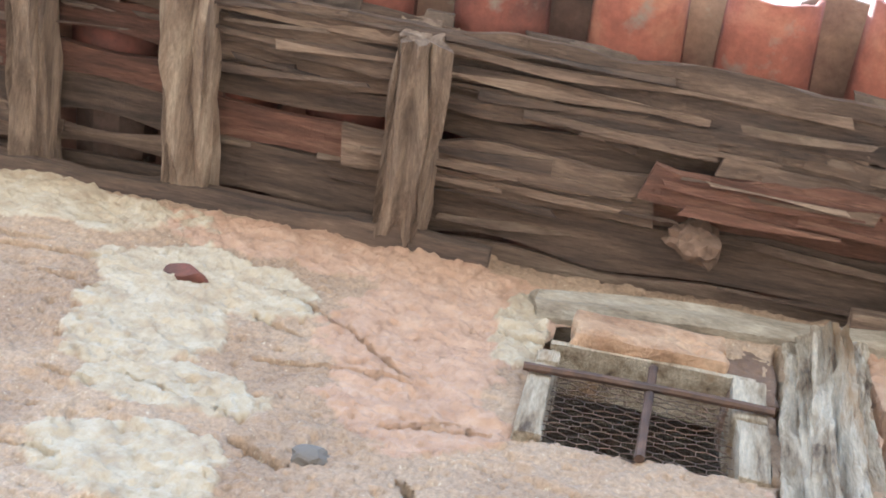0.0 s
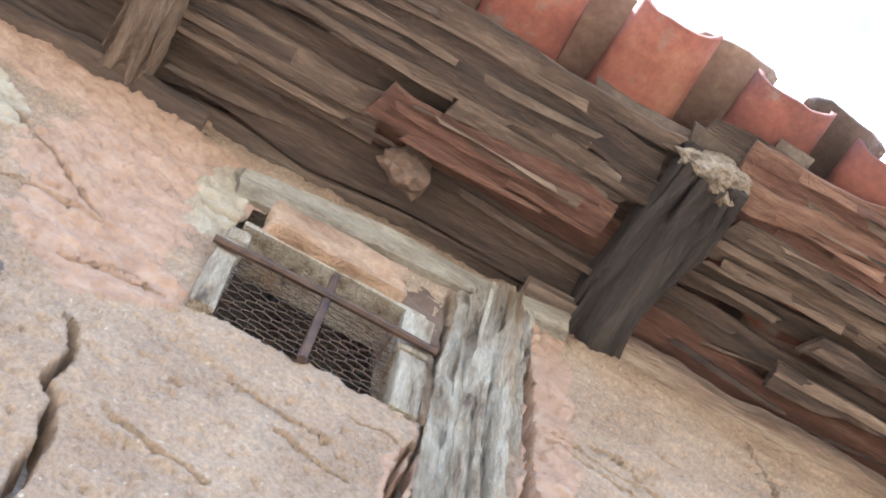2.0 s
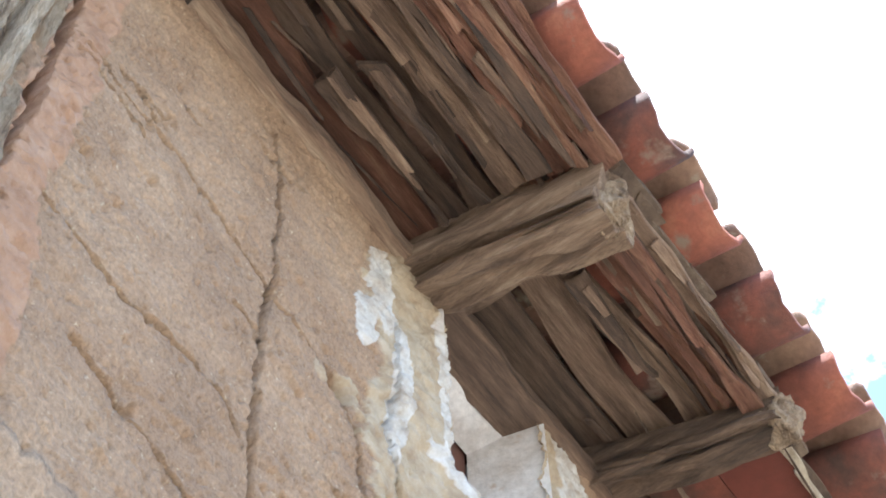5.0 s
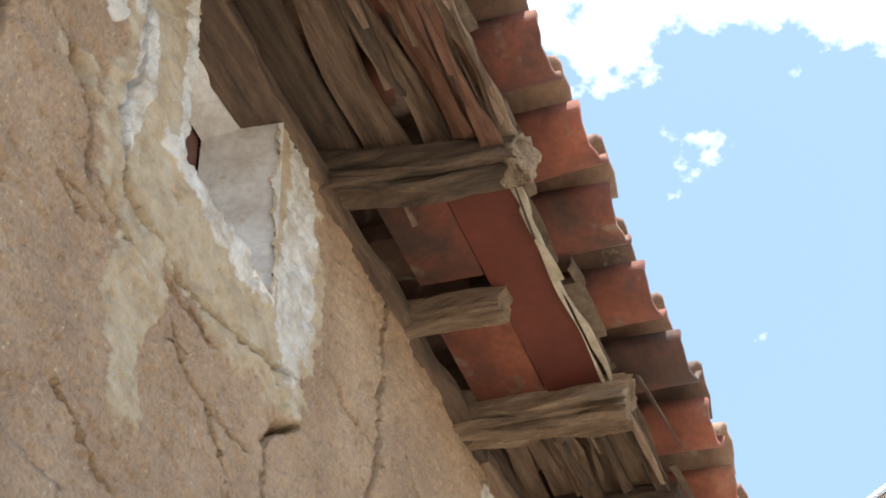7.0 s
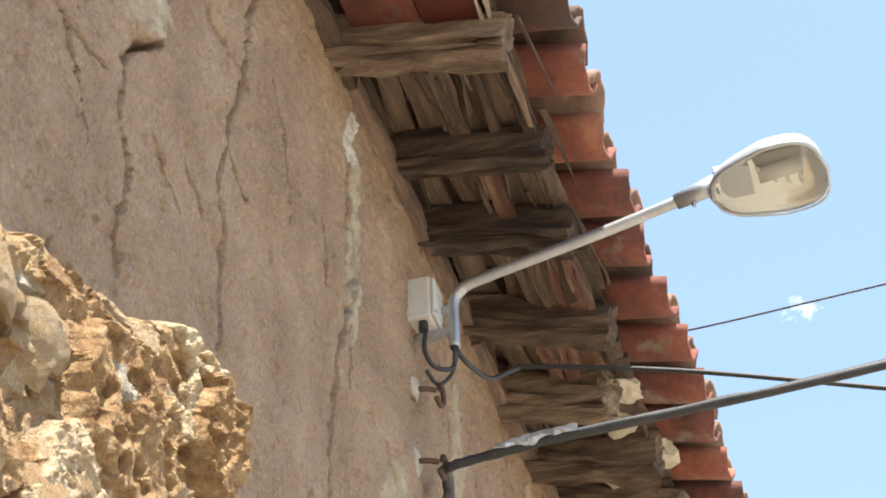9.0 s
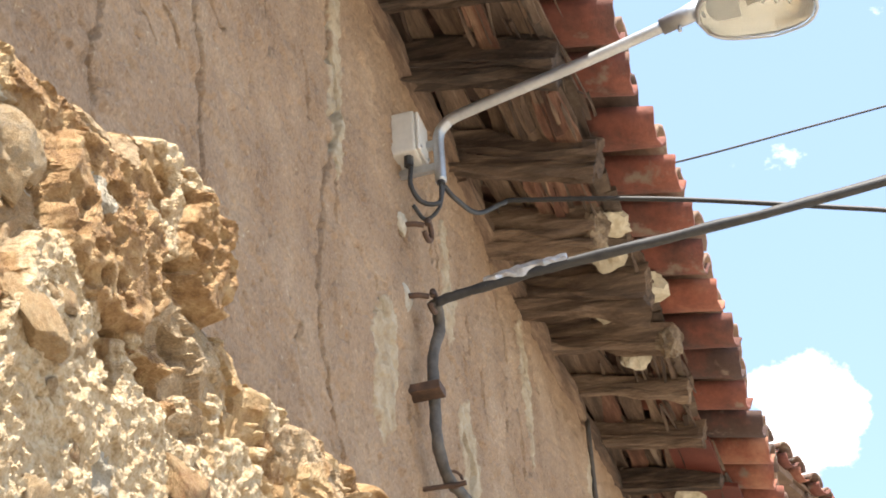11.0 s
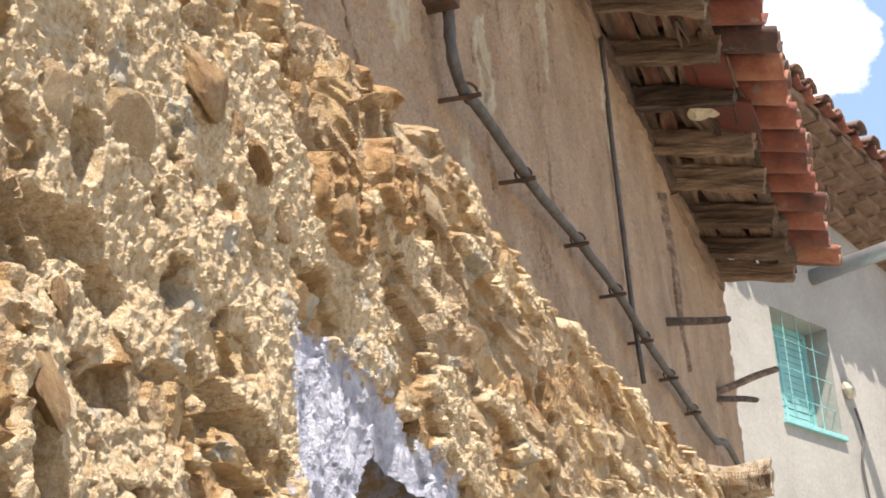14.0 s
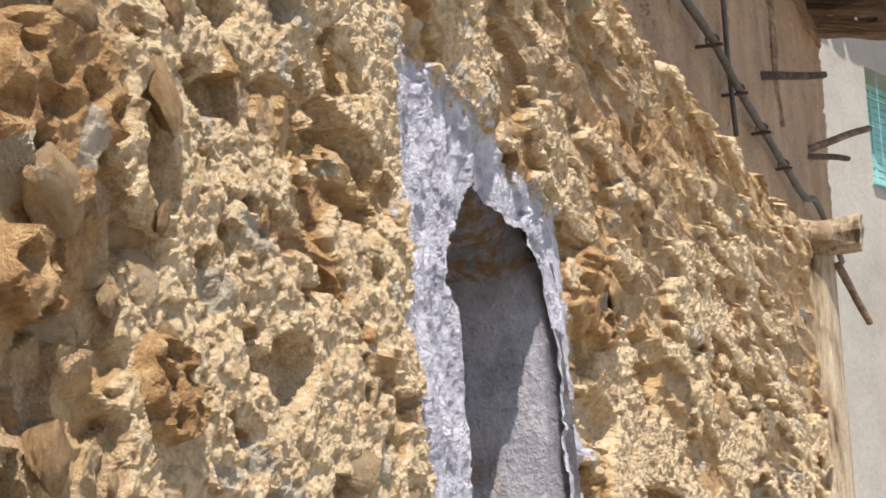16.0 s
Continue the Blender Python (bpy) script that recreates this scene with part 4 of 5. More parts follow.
# roof tiles: barrel tiles, channels turned up and covers turned down
def barrel(name, length, w0, w1, rise, seed, up, th=0.014, n=8, m=5):
    """One barrel tile along +y from its front edge at y = 0, arching up or hanging down."""
    bm = bmesh.new()
    g = []
    for layer in (0, 1):
        rows = []
        for j in range(m + 1):
            t = j / m
            wd, row = (w0 + (w1 - w0) * t) / 2 - layer * th, []
            for k in range(n + 1):
                a = math.pi * k / n
                x, z = -wd * math.cos(a), (rise - layer * th) * math.sin(a)
                q = 0.004 * noise.noise(Vector((x * 12, t * 3, seed))) + 0.003 * noise.noise(Vector((x * 40, t * 9, seed)))
                chip = 0.010 * noise.noise(Vector((k * 0.8, seed, 3))) if j == 0 else 0
                row.append(bm.verts.new((x, t * length + chip, (z + q) * (1 if up else -1))))
            rows.append(row)
        g.append(rows)
    for rows in g:
        for r, s in zip(rows, rows[1:]):
            for k in range(n):
                bm.faces.new((r[k], r[k + 1], s[k + 1], s[k]))
    o, i = g
    for k in range(n):
        bm.faces.new((o[0][k], o[0][k + 1], i[0][k + 1], i[0][k]))
        bm.faces.new((o[m][k], o[m][k + 1], i[m][k + 1], i[m][k]))
    for j in range(m):
        for k in (0, n):
            bm.faces.new((o[j][k], o[j + 1][k], i[j + 1][k], i[j][k]))
    bmesh.ops.recalc_face_normals(bm, faces=bm.faces)
    me = bpy.data.meshes.new(name)
    bm.to_mesh(me)
    bm.free()
    me.polygons.foreach_set("use_smooth", [True] * len(me.polygons))
    return me


roof = thing("tile_roof", (3.6, -0.6, 5.2), "old terracotta barrel tile roof with lichen", "roof")
CH = [barrel("channel_tile", 0.46, 0.19, 0.215, 0.075, s * 7.3, False) for s in range(6)]
CV = [barrel("cover_tile", 0.46, 0.20, 0.165, 0.085, s * 5.1 + 50, True) for s in range(6)]
for me in CH:
    me.materials.append(TERRA)
for me in CV:
    me.materials.append(TERRAOLD)
rng = random.Random(11)
tilt = math.degrees(math.atan(SLOPE))
PITCH = 0.272


def place_tile(name, me, x, y, lift, yaw, roll):
    ob = new(name, me)
    ob.parent = roof
    ob.matrix_parent_inverse = Matrix.Translation(-Vector(roof.location))
    ob.matrix_basis = pose(x, y, roof_z(y) + 0.03 + lift, tilt, roll, yaw)
    return ob


k0 = -int((0.80 + 2.4) / PITCH)
for k in range(k0, 33):
    x = 0.77 + k * PITCH
    edge = float(np.interp(x, (0.9, 1.0, 4.3, 4.6), (-0.66, -0.642, -0.642, -0.69)))
    wob = 0.02 * math.sin(k * 1.9) + rng.uniform(-0.012, 0.012)
    place_tile("channel_tile", rng.choice(CH), x + rng.uniform(-0.01, 0.01), edge + 0.6 * wob, 0.075, rng.uniform(-2.5, 2.5), rng.uniform(-5, 5))
    place_tile("cover_tile", rng.choice(CV), x + PITCH / 2 + rng.uniform(-0.012, 0.012), edge + 0.022 + 0.6 * wob + rng.uniform(-0.012, 0.012), 0.055, rng.uniform(-3, 3), rng.uniform(-5, 5))
# the rows farther up the slope and the other side, joined
up = bmesh.new()
for side in (1, -1):
    for row in range(1, 9):
        for k in range(k0, 33):
            for up_turn, off, lift in ((False, 0, 0.085), (True, PITCH / 2, 0.07)):
                y = -0.63 + row * 0.37
                x = 0.77 + k * PITCH + off
                m = pose(x, y, roof_z(y) + lift + 0.035, tilt, 0, 0)
                if side < 0:
                    m = Matrix.Translation((0, 5.0, 0)) @ Matrix.Scale(-1, 4, (0, 1, 0)) @ m
                pts = []
                for t, wd in ((0, 0.2), (0.42, 0.175)):
                    pts.append([up.verts.new(m @ Vector((-wd / 2 * math.cos(math.pi * a / 5), t, (0.08 if up_turn else -0.075) * math.sin(math.pi * a / 5)))) for a in range(6)])
                for a in range(5):
                    up.faces.new((pts[0][a], pts[0][a + 1], pts[1][a + 1], pts[1][a]))
tagged(part("upper_tiles", up, TERRAOLD, roof, "weathered tiles up the slope"), kind="stuff")
bm = bmesh.new()
for s in (1, -1):
    q = [(-2.6, 2.5 - s * 2.2), (9.75, 2.5 - s * 2.2), (9.75, 2.5), (-2.6, 2.5)]
    z = [roof_z(0.3) + 0.03, roof_z(0.3) + 0.03, roof_z(2.5) + 0.03, roof_z(2.5) + 0.03]
    lo = [bm.verts.new((x, y, c)) for (x, y), c in zip(q, z)]
    hi = [bm.verts.new((x, y, c + 0.03)) for (x, y), c in zip(q, z)]
    bm.faces.new(lo), bm.faces.new(hi[::-1])
    for k in range(4):
        bm.faces.new((lo[k], lo[(k + 1) % 4], hi[(k + 1) % 4], hi[k]))
part("roof_deck", bm, WOOD, roof)

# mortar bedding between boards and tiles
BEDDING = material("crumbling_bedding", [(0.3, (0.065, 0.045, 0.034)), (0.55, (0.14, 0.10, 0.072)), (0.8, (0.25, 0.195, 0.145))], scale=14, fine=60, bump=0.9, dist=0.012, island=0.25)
bm = bmesh.new()
rng = random.Random(21)
x, i = -1.9, 0
while x < 9.5:
    ln = rng.uniform(0.05, 0.3)
    y = eaves_edge(x) + rng.uniform(-0.025, 0.015)
    plank(bm, x, x + ln, y, y + rng.uniform(0.03, 0.07), roof_z(y) + rng.uniform(0.0, 0.02), roof_z(y) + 0.012, i * 2.7, th=rng.uniform(0.015, 0.035), n=8, wave=0.022, ragged=0.05)
    x += ln * rng.uniform(0.6, 1.1)
    i += 1
tagged(part("mortar_bedding", bm, BEDDING), "crumbling dark brown mortar bedding under the tiles", "mortar", kind="stuff")
for i, (x, y, s) in enumerate(((5.02, -0.40, 0.05), (5.22, -0.36, 0.05), (5.55, -0.33, 0.045), (5.62, -0.28, 0.04), (6.0, -0.30, 0.05), (5.12, -0.12, 0.05), (5.45, -0.44, 0.06), (7.3, -0.3, 0.05))):
    bm = bmesh.new()
    lump(bm, (x, y, roof_z(y) - 0.005), (s * 1.6, s * 1.3, s * 0.8), i * 3.3, sub=3, rough=0.7)
    tagged(part("mortar_patch", bm, CREAM), "lump of pale mortar squeezed between eaves boards", "mortar", "mortar patches")
bm = bmesh.new()
lump(bm, (0.16, -0.12, 5.085), (0.05, 0.045, 0.055), 5.0, sub=3, rough=0.9)
tagged(part("stone_wedge", bm, DIRT), "small stone wedged under the eaves boards", "stone")

# ---- the rubble stone wall in front ----
def stone_top(x):
    base = np.where(x < 1.93, np.interp(x, (0.5, 0.95, 1.22, 1.92), (2.45, 2.82, 3.03, 3.24)), np.interp(x, (1.93, 2.2, 2.5, 2.9, 3.9, 4.6, 6.2), (3.02, 3.055, 3.085, 3.135, 3.085, 3.12, 3.25)))
    return base + 0.05 * fbm(x * 5, x * 0 + 1.5, 3, 71) + 0.03 * fbm(x * 16, x * 0 + 3.5, 2, 72)


def niche_top(x):
    return np.where(x < 2.42, 2.24 + 0.95 * (x - 2.27), np.where(x < 2.72, 2.385 - 0.12 * (x - 2.42), 2.345 - 0.5 * (x - 2.72)))


def in_niche(x, z):
    wx = x + 0.006 * fbm(x * 0 + 2, z * 13, 3, 73)
    return (wx > 2.275) & (wx < 2.80) & (z < niche_top(wx) + 0.006 * fbm(x * 17, z * 0, 2, 74))


def wash(x, z):
    """How far inside the limewashed surround, in metres."""
    top = np.where(x < 2.22, 2.505 - 0.25 * (2.22 - x), 2.505 - 0.11 * (x - 2.22))
    return np.minimum(np.minimum(x - 2.105, 2.90 - x), top - z)


def along(x):
    """Longer and longer stones past the niche."""
    return np.where(x > 2.2, 2.2 + np.log1p(0.9 * (x - 2.2)) / 0.9, x)


def warp(x, z):
    return x + 0.03 * fbm(x * 6, z * 6, 3, 76), z + 0.03 * fbm(x * 6, z * 6, 3, 77)


def skin(x, z):
    """Above 0.5 where the pale gritty mortar still covers the rubble."""
    bias = np.interp(x, (1.0, 1.38, 1.5, 2.1, 2.6, 3.4, 6.3), (-0.30, -0.28, 0.20, 0.24, 0.06, -0.02, -0.05)) - 0.35 * np.clip((z - 2.5) / 0.4, 0, 1) + 0.22 * np.clip((2.25 - z) / 0.3, 0, 1) * (x > 1.42)
    u = along(x)
    return step01(fbm(u * 5.5, z * 7.5, 3, 91) + 0.5 * fbm(u * 22, z * 26, 3, 92) + bias, -0.08, 0.06)


# stones honeycombed by weather: centre and half size
HONEYCOMB = ((1.285, 2.15, 0.085, 0.085), (1.245, 2.02, 0.04, 0.04), (1.46, 1.945, 0.05, 0.06), (1.62, 2.93, 0.14, 0.11), (1.88, 3.05, 0.08, 0.1), (2.3, 2.72, 0.12, 0.07), (3.1, 2.35, 0.12, 0.1), (2.55, 2.85, 0.1, 0.08))
HOLLOWS = ((1.45, 2.155, 0.035, 0.055), (1.72, 2.0, 0.055, 0.04), (1.43, 2.06, 0.03, 0.02), (1.62, 2.36, 0.05, 0.035), (1.56, 2.5, 0.04, 0.05), (1.9, 2.32, 0.05, 0.03), (1.32, 2.36, 0.03, 0.05), (3.05, 2.12, 0.12, 0.06), (3.5, 2.3, 0.1, 0.08))


def stone_depth(x, z):
    wx, wz = warp(along(x), z)
    keep = np.where(wash(x, z) > 0, 0.3, 1.0)
    sk = skin(x, z)
    honey = step01(patches(x + 0.1 * (wx - along(x)), wz, HONEYCOMB), 0.0, 0.12) * np.where(wash(x, z) > 0, 0, 1)
    bare = (1 - sk) * (1 - honey)
    # bare rubble: large and small broken faces, deeper than the mortar
    y = -0.285 + 0.022 * fbm(x * 2.5, z * 2.5, 3, 80)
    y += bare * keep * (0.008 + np.interp(x, (2.6, 3.4), (0.017, 0.010)) * facets(wx * 8, wz * 11, 78, 0.9) + np.interp(x, (2.6, 3.4), (0.009, 0.006)) * facets(wx * 20, wz * 27, 79, 0.9))
    # mortar skin: lumpy, with small sharp chips
    y += sk * (1 - honey) * keep * (-0.014 + 0.011 * fbm(wx * 7, z * 8, 3, 81) + 0.0035 * facets(wx * 22, wz * 28, 82, 0.9))
    grit = 0.0022 * facets(x * 70, z * 76, 84, 0.9) + 0.0045 * fbm(x * 90, z * 96, 2, 88)
    y += (1 - 0.5 * (1 - sk)) * (0.4 + 0.6 * (keep > 0.5)) * grit
    y += (keep < 0.5) * 0.010 * fbm(x * 26, z * 9, 3, 98)
    d1, d2, who = worley(wx * 34, wz * 38, 96)
    y += honey * (-0.03 + 0.026 * np.clip(1.1 - d1 / 0.5, 0, 1) * (who > 0.25) + 0.012 * fbm(x * 14, z * 16, 3, 97))
    d1, d2, who = worley(x * 8 + 0.3 * z, z * 11, 83)
    hollow = np.clip(1.1 - d1 / (0.14 + 0.25 * lattice(np.floor(x * 8), np.floor(z * 11), 90)), 0, 1) * (who > 0.84)
    y += np.where(wash(x, z) > -0.02, 0, 0.05) * step01(hollow, 0.1, 0.5)
    y += np.where(wash(x, z) > -0.02, 0, 0.04) * step01(patches(x, wz, HOLLOWS), 0.0, 0.25)
    y -= 0.05 * np.clip((2.4 - z) / 0.9, 0, 1.5)
    u = np.clip((z - (stone_top(x) - 0.06)) / 0.06, 0, 1.2)
    return np.minimum(y + 0.30 * u * u, 0.04)


def stone_fields(x, z):
    wx, wz = warp(along(x), z)
    big, small = facets(wx * 9, wz * 12, 178, 0.0), facets(wx * 24, wz * 28, 179, 0.0)
    bare = 1 - 2 * skin(x, z)
    honey = patches(x + 0.1 * (wx - along(x)), wz, HONEYCOMB)
    return {"pale": np.clip(-bare, -1, 1) * np.where(honey > 0.03, -1, 1), "ochre": np.where(big > 0.25, bare, -1.0), "grey": np.where(small > 0.66, 0.6, -1.0), "rust": np.maximum(np.where(big < -0.38, bare, -1.0), np.clip(honey * 6, -1, 1)),
            "wash": np.clip(wash(x, z) * 14, -1, 1)}


add_layer(RUBBLE, "pale", [(0.34, (0.42, 0.27, 0.135)), (0.47, (0.66, 0.485, 0.285)), (0.64, (0.80, 0.665, 0.46))], 90, 60, 1.2, 0.15)
add_layer(RUBBLE, "ochre", [(0.3, (0.40, 0.23, 0.10)), (0.5, (0.56, 0.37, 0.18)), (0.7, (0.66, 0.48, 0.27))], 30, 40, 1.2, 0.15)
add_layer(RUBBLE, "rust", [(0.34, (0.22, 0.115, 0.045)), (0.48, (0.42, 0.24, 0.10)), (0.64, (0.60, 0.40, 0.20))], 40, 40, 1.2, 0.15)
add_layer(RUBBLE, "grey", [(0.3, (0.34, 0.28, 0.20)), (0.5, (0.50, 0.43, 0.325)), (0.7, (0.64, 0.56, 0.44))], 30, 40, 1.2, 0.15)
add_layer(RUBBLE, "wash", [(0.36, (0.33, 0.325, 0.38)), (0.5, (0.555, 0.56, 0.66)), (0.62, (0.77, 0.77, 0.84))], 24, 30, 2.9, 0.10)


def stone_hole(x, z):
    return in_niche(x, z) | (z > stone_top(x) + 0.01) | (x > 6.34 + 0.05 * fbm(x * 0, z * 7, 3, 85))


fine = [1.0]
while fine[-1] < 6.45:
    fine.append(fine[-1] + 0.0030 * max(1.0, (fine[-1] + 0.1) / 1.5))
xs = np.concatenate([np.arange(-3.0, 0.99, 0.06), np.array(fine)])
zs = np.concatenate([np.arange(0, 1.72, 0.08), np.arange(1.72, 3.38, 0.0036)])
rubble = sheet("wall_stone", xs, zs, stone_depth, stone_fields, stone_hole, RUBBLE)
rubble.data.polygons.foreach_set("use_smooth", np.zeros(len(rubble.data.polygons), bool))
tagged(rubble, "sunlit ochre rubble stone wall with crumbling lime mortar", "wall", kind="structure")
bm = boxes((-3.0, 2.23, -0.20, -0.03, 0, 2.8), (2.86, 6.28, -0.20, -0.03, 0, 2.8), (2.23, 2.86, -0.20, -0.03, 2.46, 2.8))
tagged(part("wall_stone_core", bm, RUBBLE, label="rubble fill of the stone wall"), category="wall", kind="structure")

# niche lining
niche = thing("niche", (2.54, -0.1, 1.7), "narrow arched niche with bluish limewashed surround", "niche", kind="structure")
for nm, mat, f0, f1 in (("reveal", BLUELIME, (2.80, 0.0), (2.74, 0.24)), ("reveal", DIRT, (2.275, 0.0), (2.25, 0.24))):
    bm = bmesh.new()
    side = 0.012 if f0[0] > 2.5 else -0.012
    zz = np.array([1.0 + (1.35 if f0[0] > 2.5 else 1.25) * k / 39 for k in range(40)])
    fronts = np.convolve(np.pad(stone_depth(np.full(40, f0[0] + side), zz), 4, mode="edge"), np.ones(9) / 9, mode="valid") + (-0.004 if f0[0] > 2.5 else 0.01)
    rows = []
    for j in range(9):
        t = j / 8
        row = []
        for k in range(40):
            z = 1.0 + (1.35 if f0[0] > 2.5 else 1.25) * k / 39
            x = f0[0] + (f1[0] - f0[0]) * t + (0.045 if f0[0] > 2.5 else 0.0) * max(0.0, 1 - t / 0.14) - (0.006 if f0[0] > 2.5 else 0) + 0.012 * noise.noise(Vector((t * 3, z * 9, f0[0]))) + 0.006 * noise.noise(Vector((t * 9, z * 30, 2)))
            row.append(bm.verts.new((x, fronts[k] + t * (-0.03 - fronts[k]), z)))
        rows.append(row)
    for r, s in zip(rows, rows[1:]):
        for k in range(39):
            bm.faces.new((r[k], r[k + 1], s[k + 1], s[k]))
    bmesh.ops.solidify(bm, geom=list(bm.faces), thickness=0.015)
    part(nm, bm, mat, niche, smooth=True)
bm = bmesh.new()
rows = []
for j in range(7):
    t = j / 6
    row = []
    for k in range(24):
        x = 2.24 + 0.6 * k / 23
        z = float(niche_top(np.array([min(max(x, 2.27), 2.8)]))[0]) + 0.008 + 0.035 * max(0.0, 1 - t / 0.18) + 0.01 * noise.noise(Vector((x * 12, t * 4, 5))) - 0.03 * t
        row.append(bm.verts.new((x, -0.265 + t * 0.235, z)))
    rows.append(row)
for r, s in zip(rows, rows[1:]):
    for k in range(23):
        bm.faces.new((r[k], r[k + 1], s[k + 1], s[k]))
bmesh.ops.solidify(bm, geom=list(bm.faces), thickness=0.02)
part("soffit", bm, RUBBLE, niche, smooth=True)
bm = bmesh.new()
for k in range(4):
    box(bm, 2.22 + 0.16 * k, 2.375 + 0.16 * k, -0.05, -0.03, 1.0, 2.50, bevel=0.004)
part("back_boards", bm, GREYBOARD, niche, "dull grey boards closing the niche")

# stones standing proud of the mortar
rng = random.Random(5)
shapes = []
for s in range(14):
    srnd = random.Random(s * 7 + 3)
    cuts = [(Vector((srnd.gauss(0, 1), srnd.gauss(0, 1), srnd.gauss(0, 1))).normalized(), srnd.uniform(0.55, 0.92)) for _ in range(9)]
    bm = bmesh.new()
    bmesh.ops.create_icosphere(bm, subdivisions=4 if s < 5 else 3, radius=1.0)
    for v in bm.verts:
        d = v.co.normalized()
        k = min([1.0] + [c / max(d.dot(q), 0.05) for q, c in cuts])
        v.co = d * k * (1 + 0.05 * noise.noise(d * 3 + Vector((s, 0, 0))) + 0.035 * noise.noise(d * 9 + Vector((0, s, 0))) + 0.02 * noise.noise(d * 22 + Vector((0, s, 3))))
    me = bpy.data.meshes.new("stone")
    bm.to_mesh(me)
    bm.free()
    me.materials.append(STONE)
    shapes.append(me)


def set_stone(x, z, sx, sz, big):
    zz = np.array([z])
    y = float(stone_depth(np.array([x]), zz)[0])
    ob = new("stone", rng.choice(shapes[:5] if big else shapes))
    ob.parent = rubble
    ob.matrix_basis = pose(x, y + 0.22 * min(sx, sz), z, rng.uniform(-25, 25), rng.uniform(-30, 30), rng.uniform(-25, 25)) @ Matrix.Diagonal((sx, min(sx, sz) * 0.45, sz, 1))


for x, z, sx, sz in ((1.46, 2.215, 0.028, 0.045), (1.49, 2.135, 0.03, 0.035), (1.222, 1.935, 0.045, 0.062), (1.365, 2.032, 0.025, 0.012), (1.38, 2.012, 0.022, 0.014), (1.32, 1.98, 0.035, 0.03),
                     (1.285, 1.875, 0.04, 0.035), (1.37, 2.255, 0.035, 0.03), (1.27, 2.27, 0.04, 0.03), (1.44, 2.04, 0.032, 0.03), (1.25, 2.42, 0.05, 0.045), (1.24, 2.62, 0.07, 0.07), (1.45, 2.72, 0.05, 0.055),
                     (1.30, 2.78, 0.06, 0.05), (1.42, 2.92, 0.06, 0.06), (1.65, 2.55, 0.05, 0.05), (1.5, 2.52, 0.035, 0.05), (1.75, 2.4, 0.035, 0.03), (1.25, 2.9, 0.07, 0.06), (1.83, 2.7, 0.06, 0.05)):
    set_stone(x, z, sx * 1.15, sz * 1.1, True)
while len([o for o in rubble.children]) < 110:
    x = 1.1 * (6.2 / 1.1) ** rng.random()
    z = rng.uniform(1.75, 2.96)
    if 2.05 < x < 2.95 and z < 2.55:
        continue
    s = rng.choice((0.012, 0.016, 0.02, 0.026, 0.036)) * (1 + 0.12 * x)
    set_stone(x, z, s * rng.uniform(0.8, 1.5), s * rng.uniform(0.7, 1.1), s > 0.035)

# timber let into the end of the stone wall
# first an added dark strip, in place of the earth wall's shaded recess
bm = bmesh.new()
log(bm, (7.66, 0.02, 4.88), (7.9, 0.02, 4.08), 0.055, 0.04, 91, seg=16, rings=20, rough=0.3, groove=0.3)
tagged(part("timber_strut", bm, WOOD), "dark wood strip standing in for a shaded recess in the wall", "strut")
bm = bmesh.new()
log(bm, (6.38, -0.05, 3.21), (6.36, -0.46, 3.18), 0.07, 0.062, 33, seg=16, rings=16, rough=0.3)
tagged(part("beam_end", bm, GREYWOOD), "split grey beam end lying on the stone wall", "beam")
bm = bmesh.new()
log(bm, (6.42, -0.27, 3.14), (6.44, -0.30, 0.0), 0.07, 0.08, 35, seg=14, rings=30, rough=0.25)
tagged(part("timber_upright", bm, GREYWOOD), "weathered timber upright under the beam end", "post")
for p0, p1, r in (((8.85, 0.02, 4.23), (9.3, -0.28, 4.44), 0.022), ((8.8, 0.02, 4.19), (9.2, -0.165, 4.26), 0.018), ((7.25, 0.02, 4.12), (7.6, -0.25, 4.2), 0.02), ((6.45, -0.36, 3.1), (6.62, -0.44, 2.9), 0.016)):
    bm = bmesh.new()
    log(bm, p0, p1, r, r * 0.8, p0[0], seg=9, rings=10)
    tagged(part("wooden_peg", bm, WOODY), "rough wooden stick projecting from the wall", "stick", "wall sticks")

# ---- cables, hooks and the street lamp ----
def cable(name, pts, r, label, mat=CABLE, n=8, seg=8, wob=0.0):
    return tagged(part(name, tube(bmesh.new(), smooth_line(pts, n), r, seg=seg, wob=wob), mat, smooth=True), label, "cable")


cable("wall_cable", [(3.96, -0.06, 4.24), (4.02, -0.05, 4.19), (3.985, -0.035, 4.08), (3.975, -0.035, 3.95), (3.985, -0.035, 3.82), (4.05, -0.04, 3.755), (4.2, -0.045, 3.76), (4.65, -0.05, 3.75), (5.0, -0.045, 3.78),
                     (5.37, -0.05, 3.80), (5.98, -0.05, 3.825), (6.48, -0.05, 3.80), (7.0, -0.05, 3.80), (7.6, -0.05, 3.80), (8.1, -0.06, 3.79), (8.5, -0.07, 3.85), (9.6, -0.05, 3.8)],
      0.016, "dusty thick black cable clipped along the earth wall", CABLEDUST, wob=0.25)
cable("drop_cable", [(6.33, -0.03, 5.04), (6.32, -0.03, 4.6), (6.34, -0.03, 4.2), (6.36, -0.03, 3.9), (6.37, -0.04, 3.6)], 0.010, "thin black cable hanging down the earth wall", CABLEDUST)
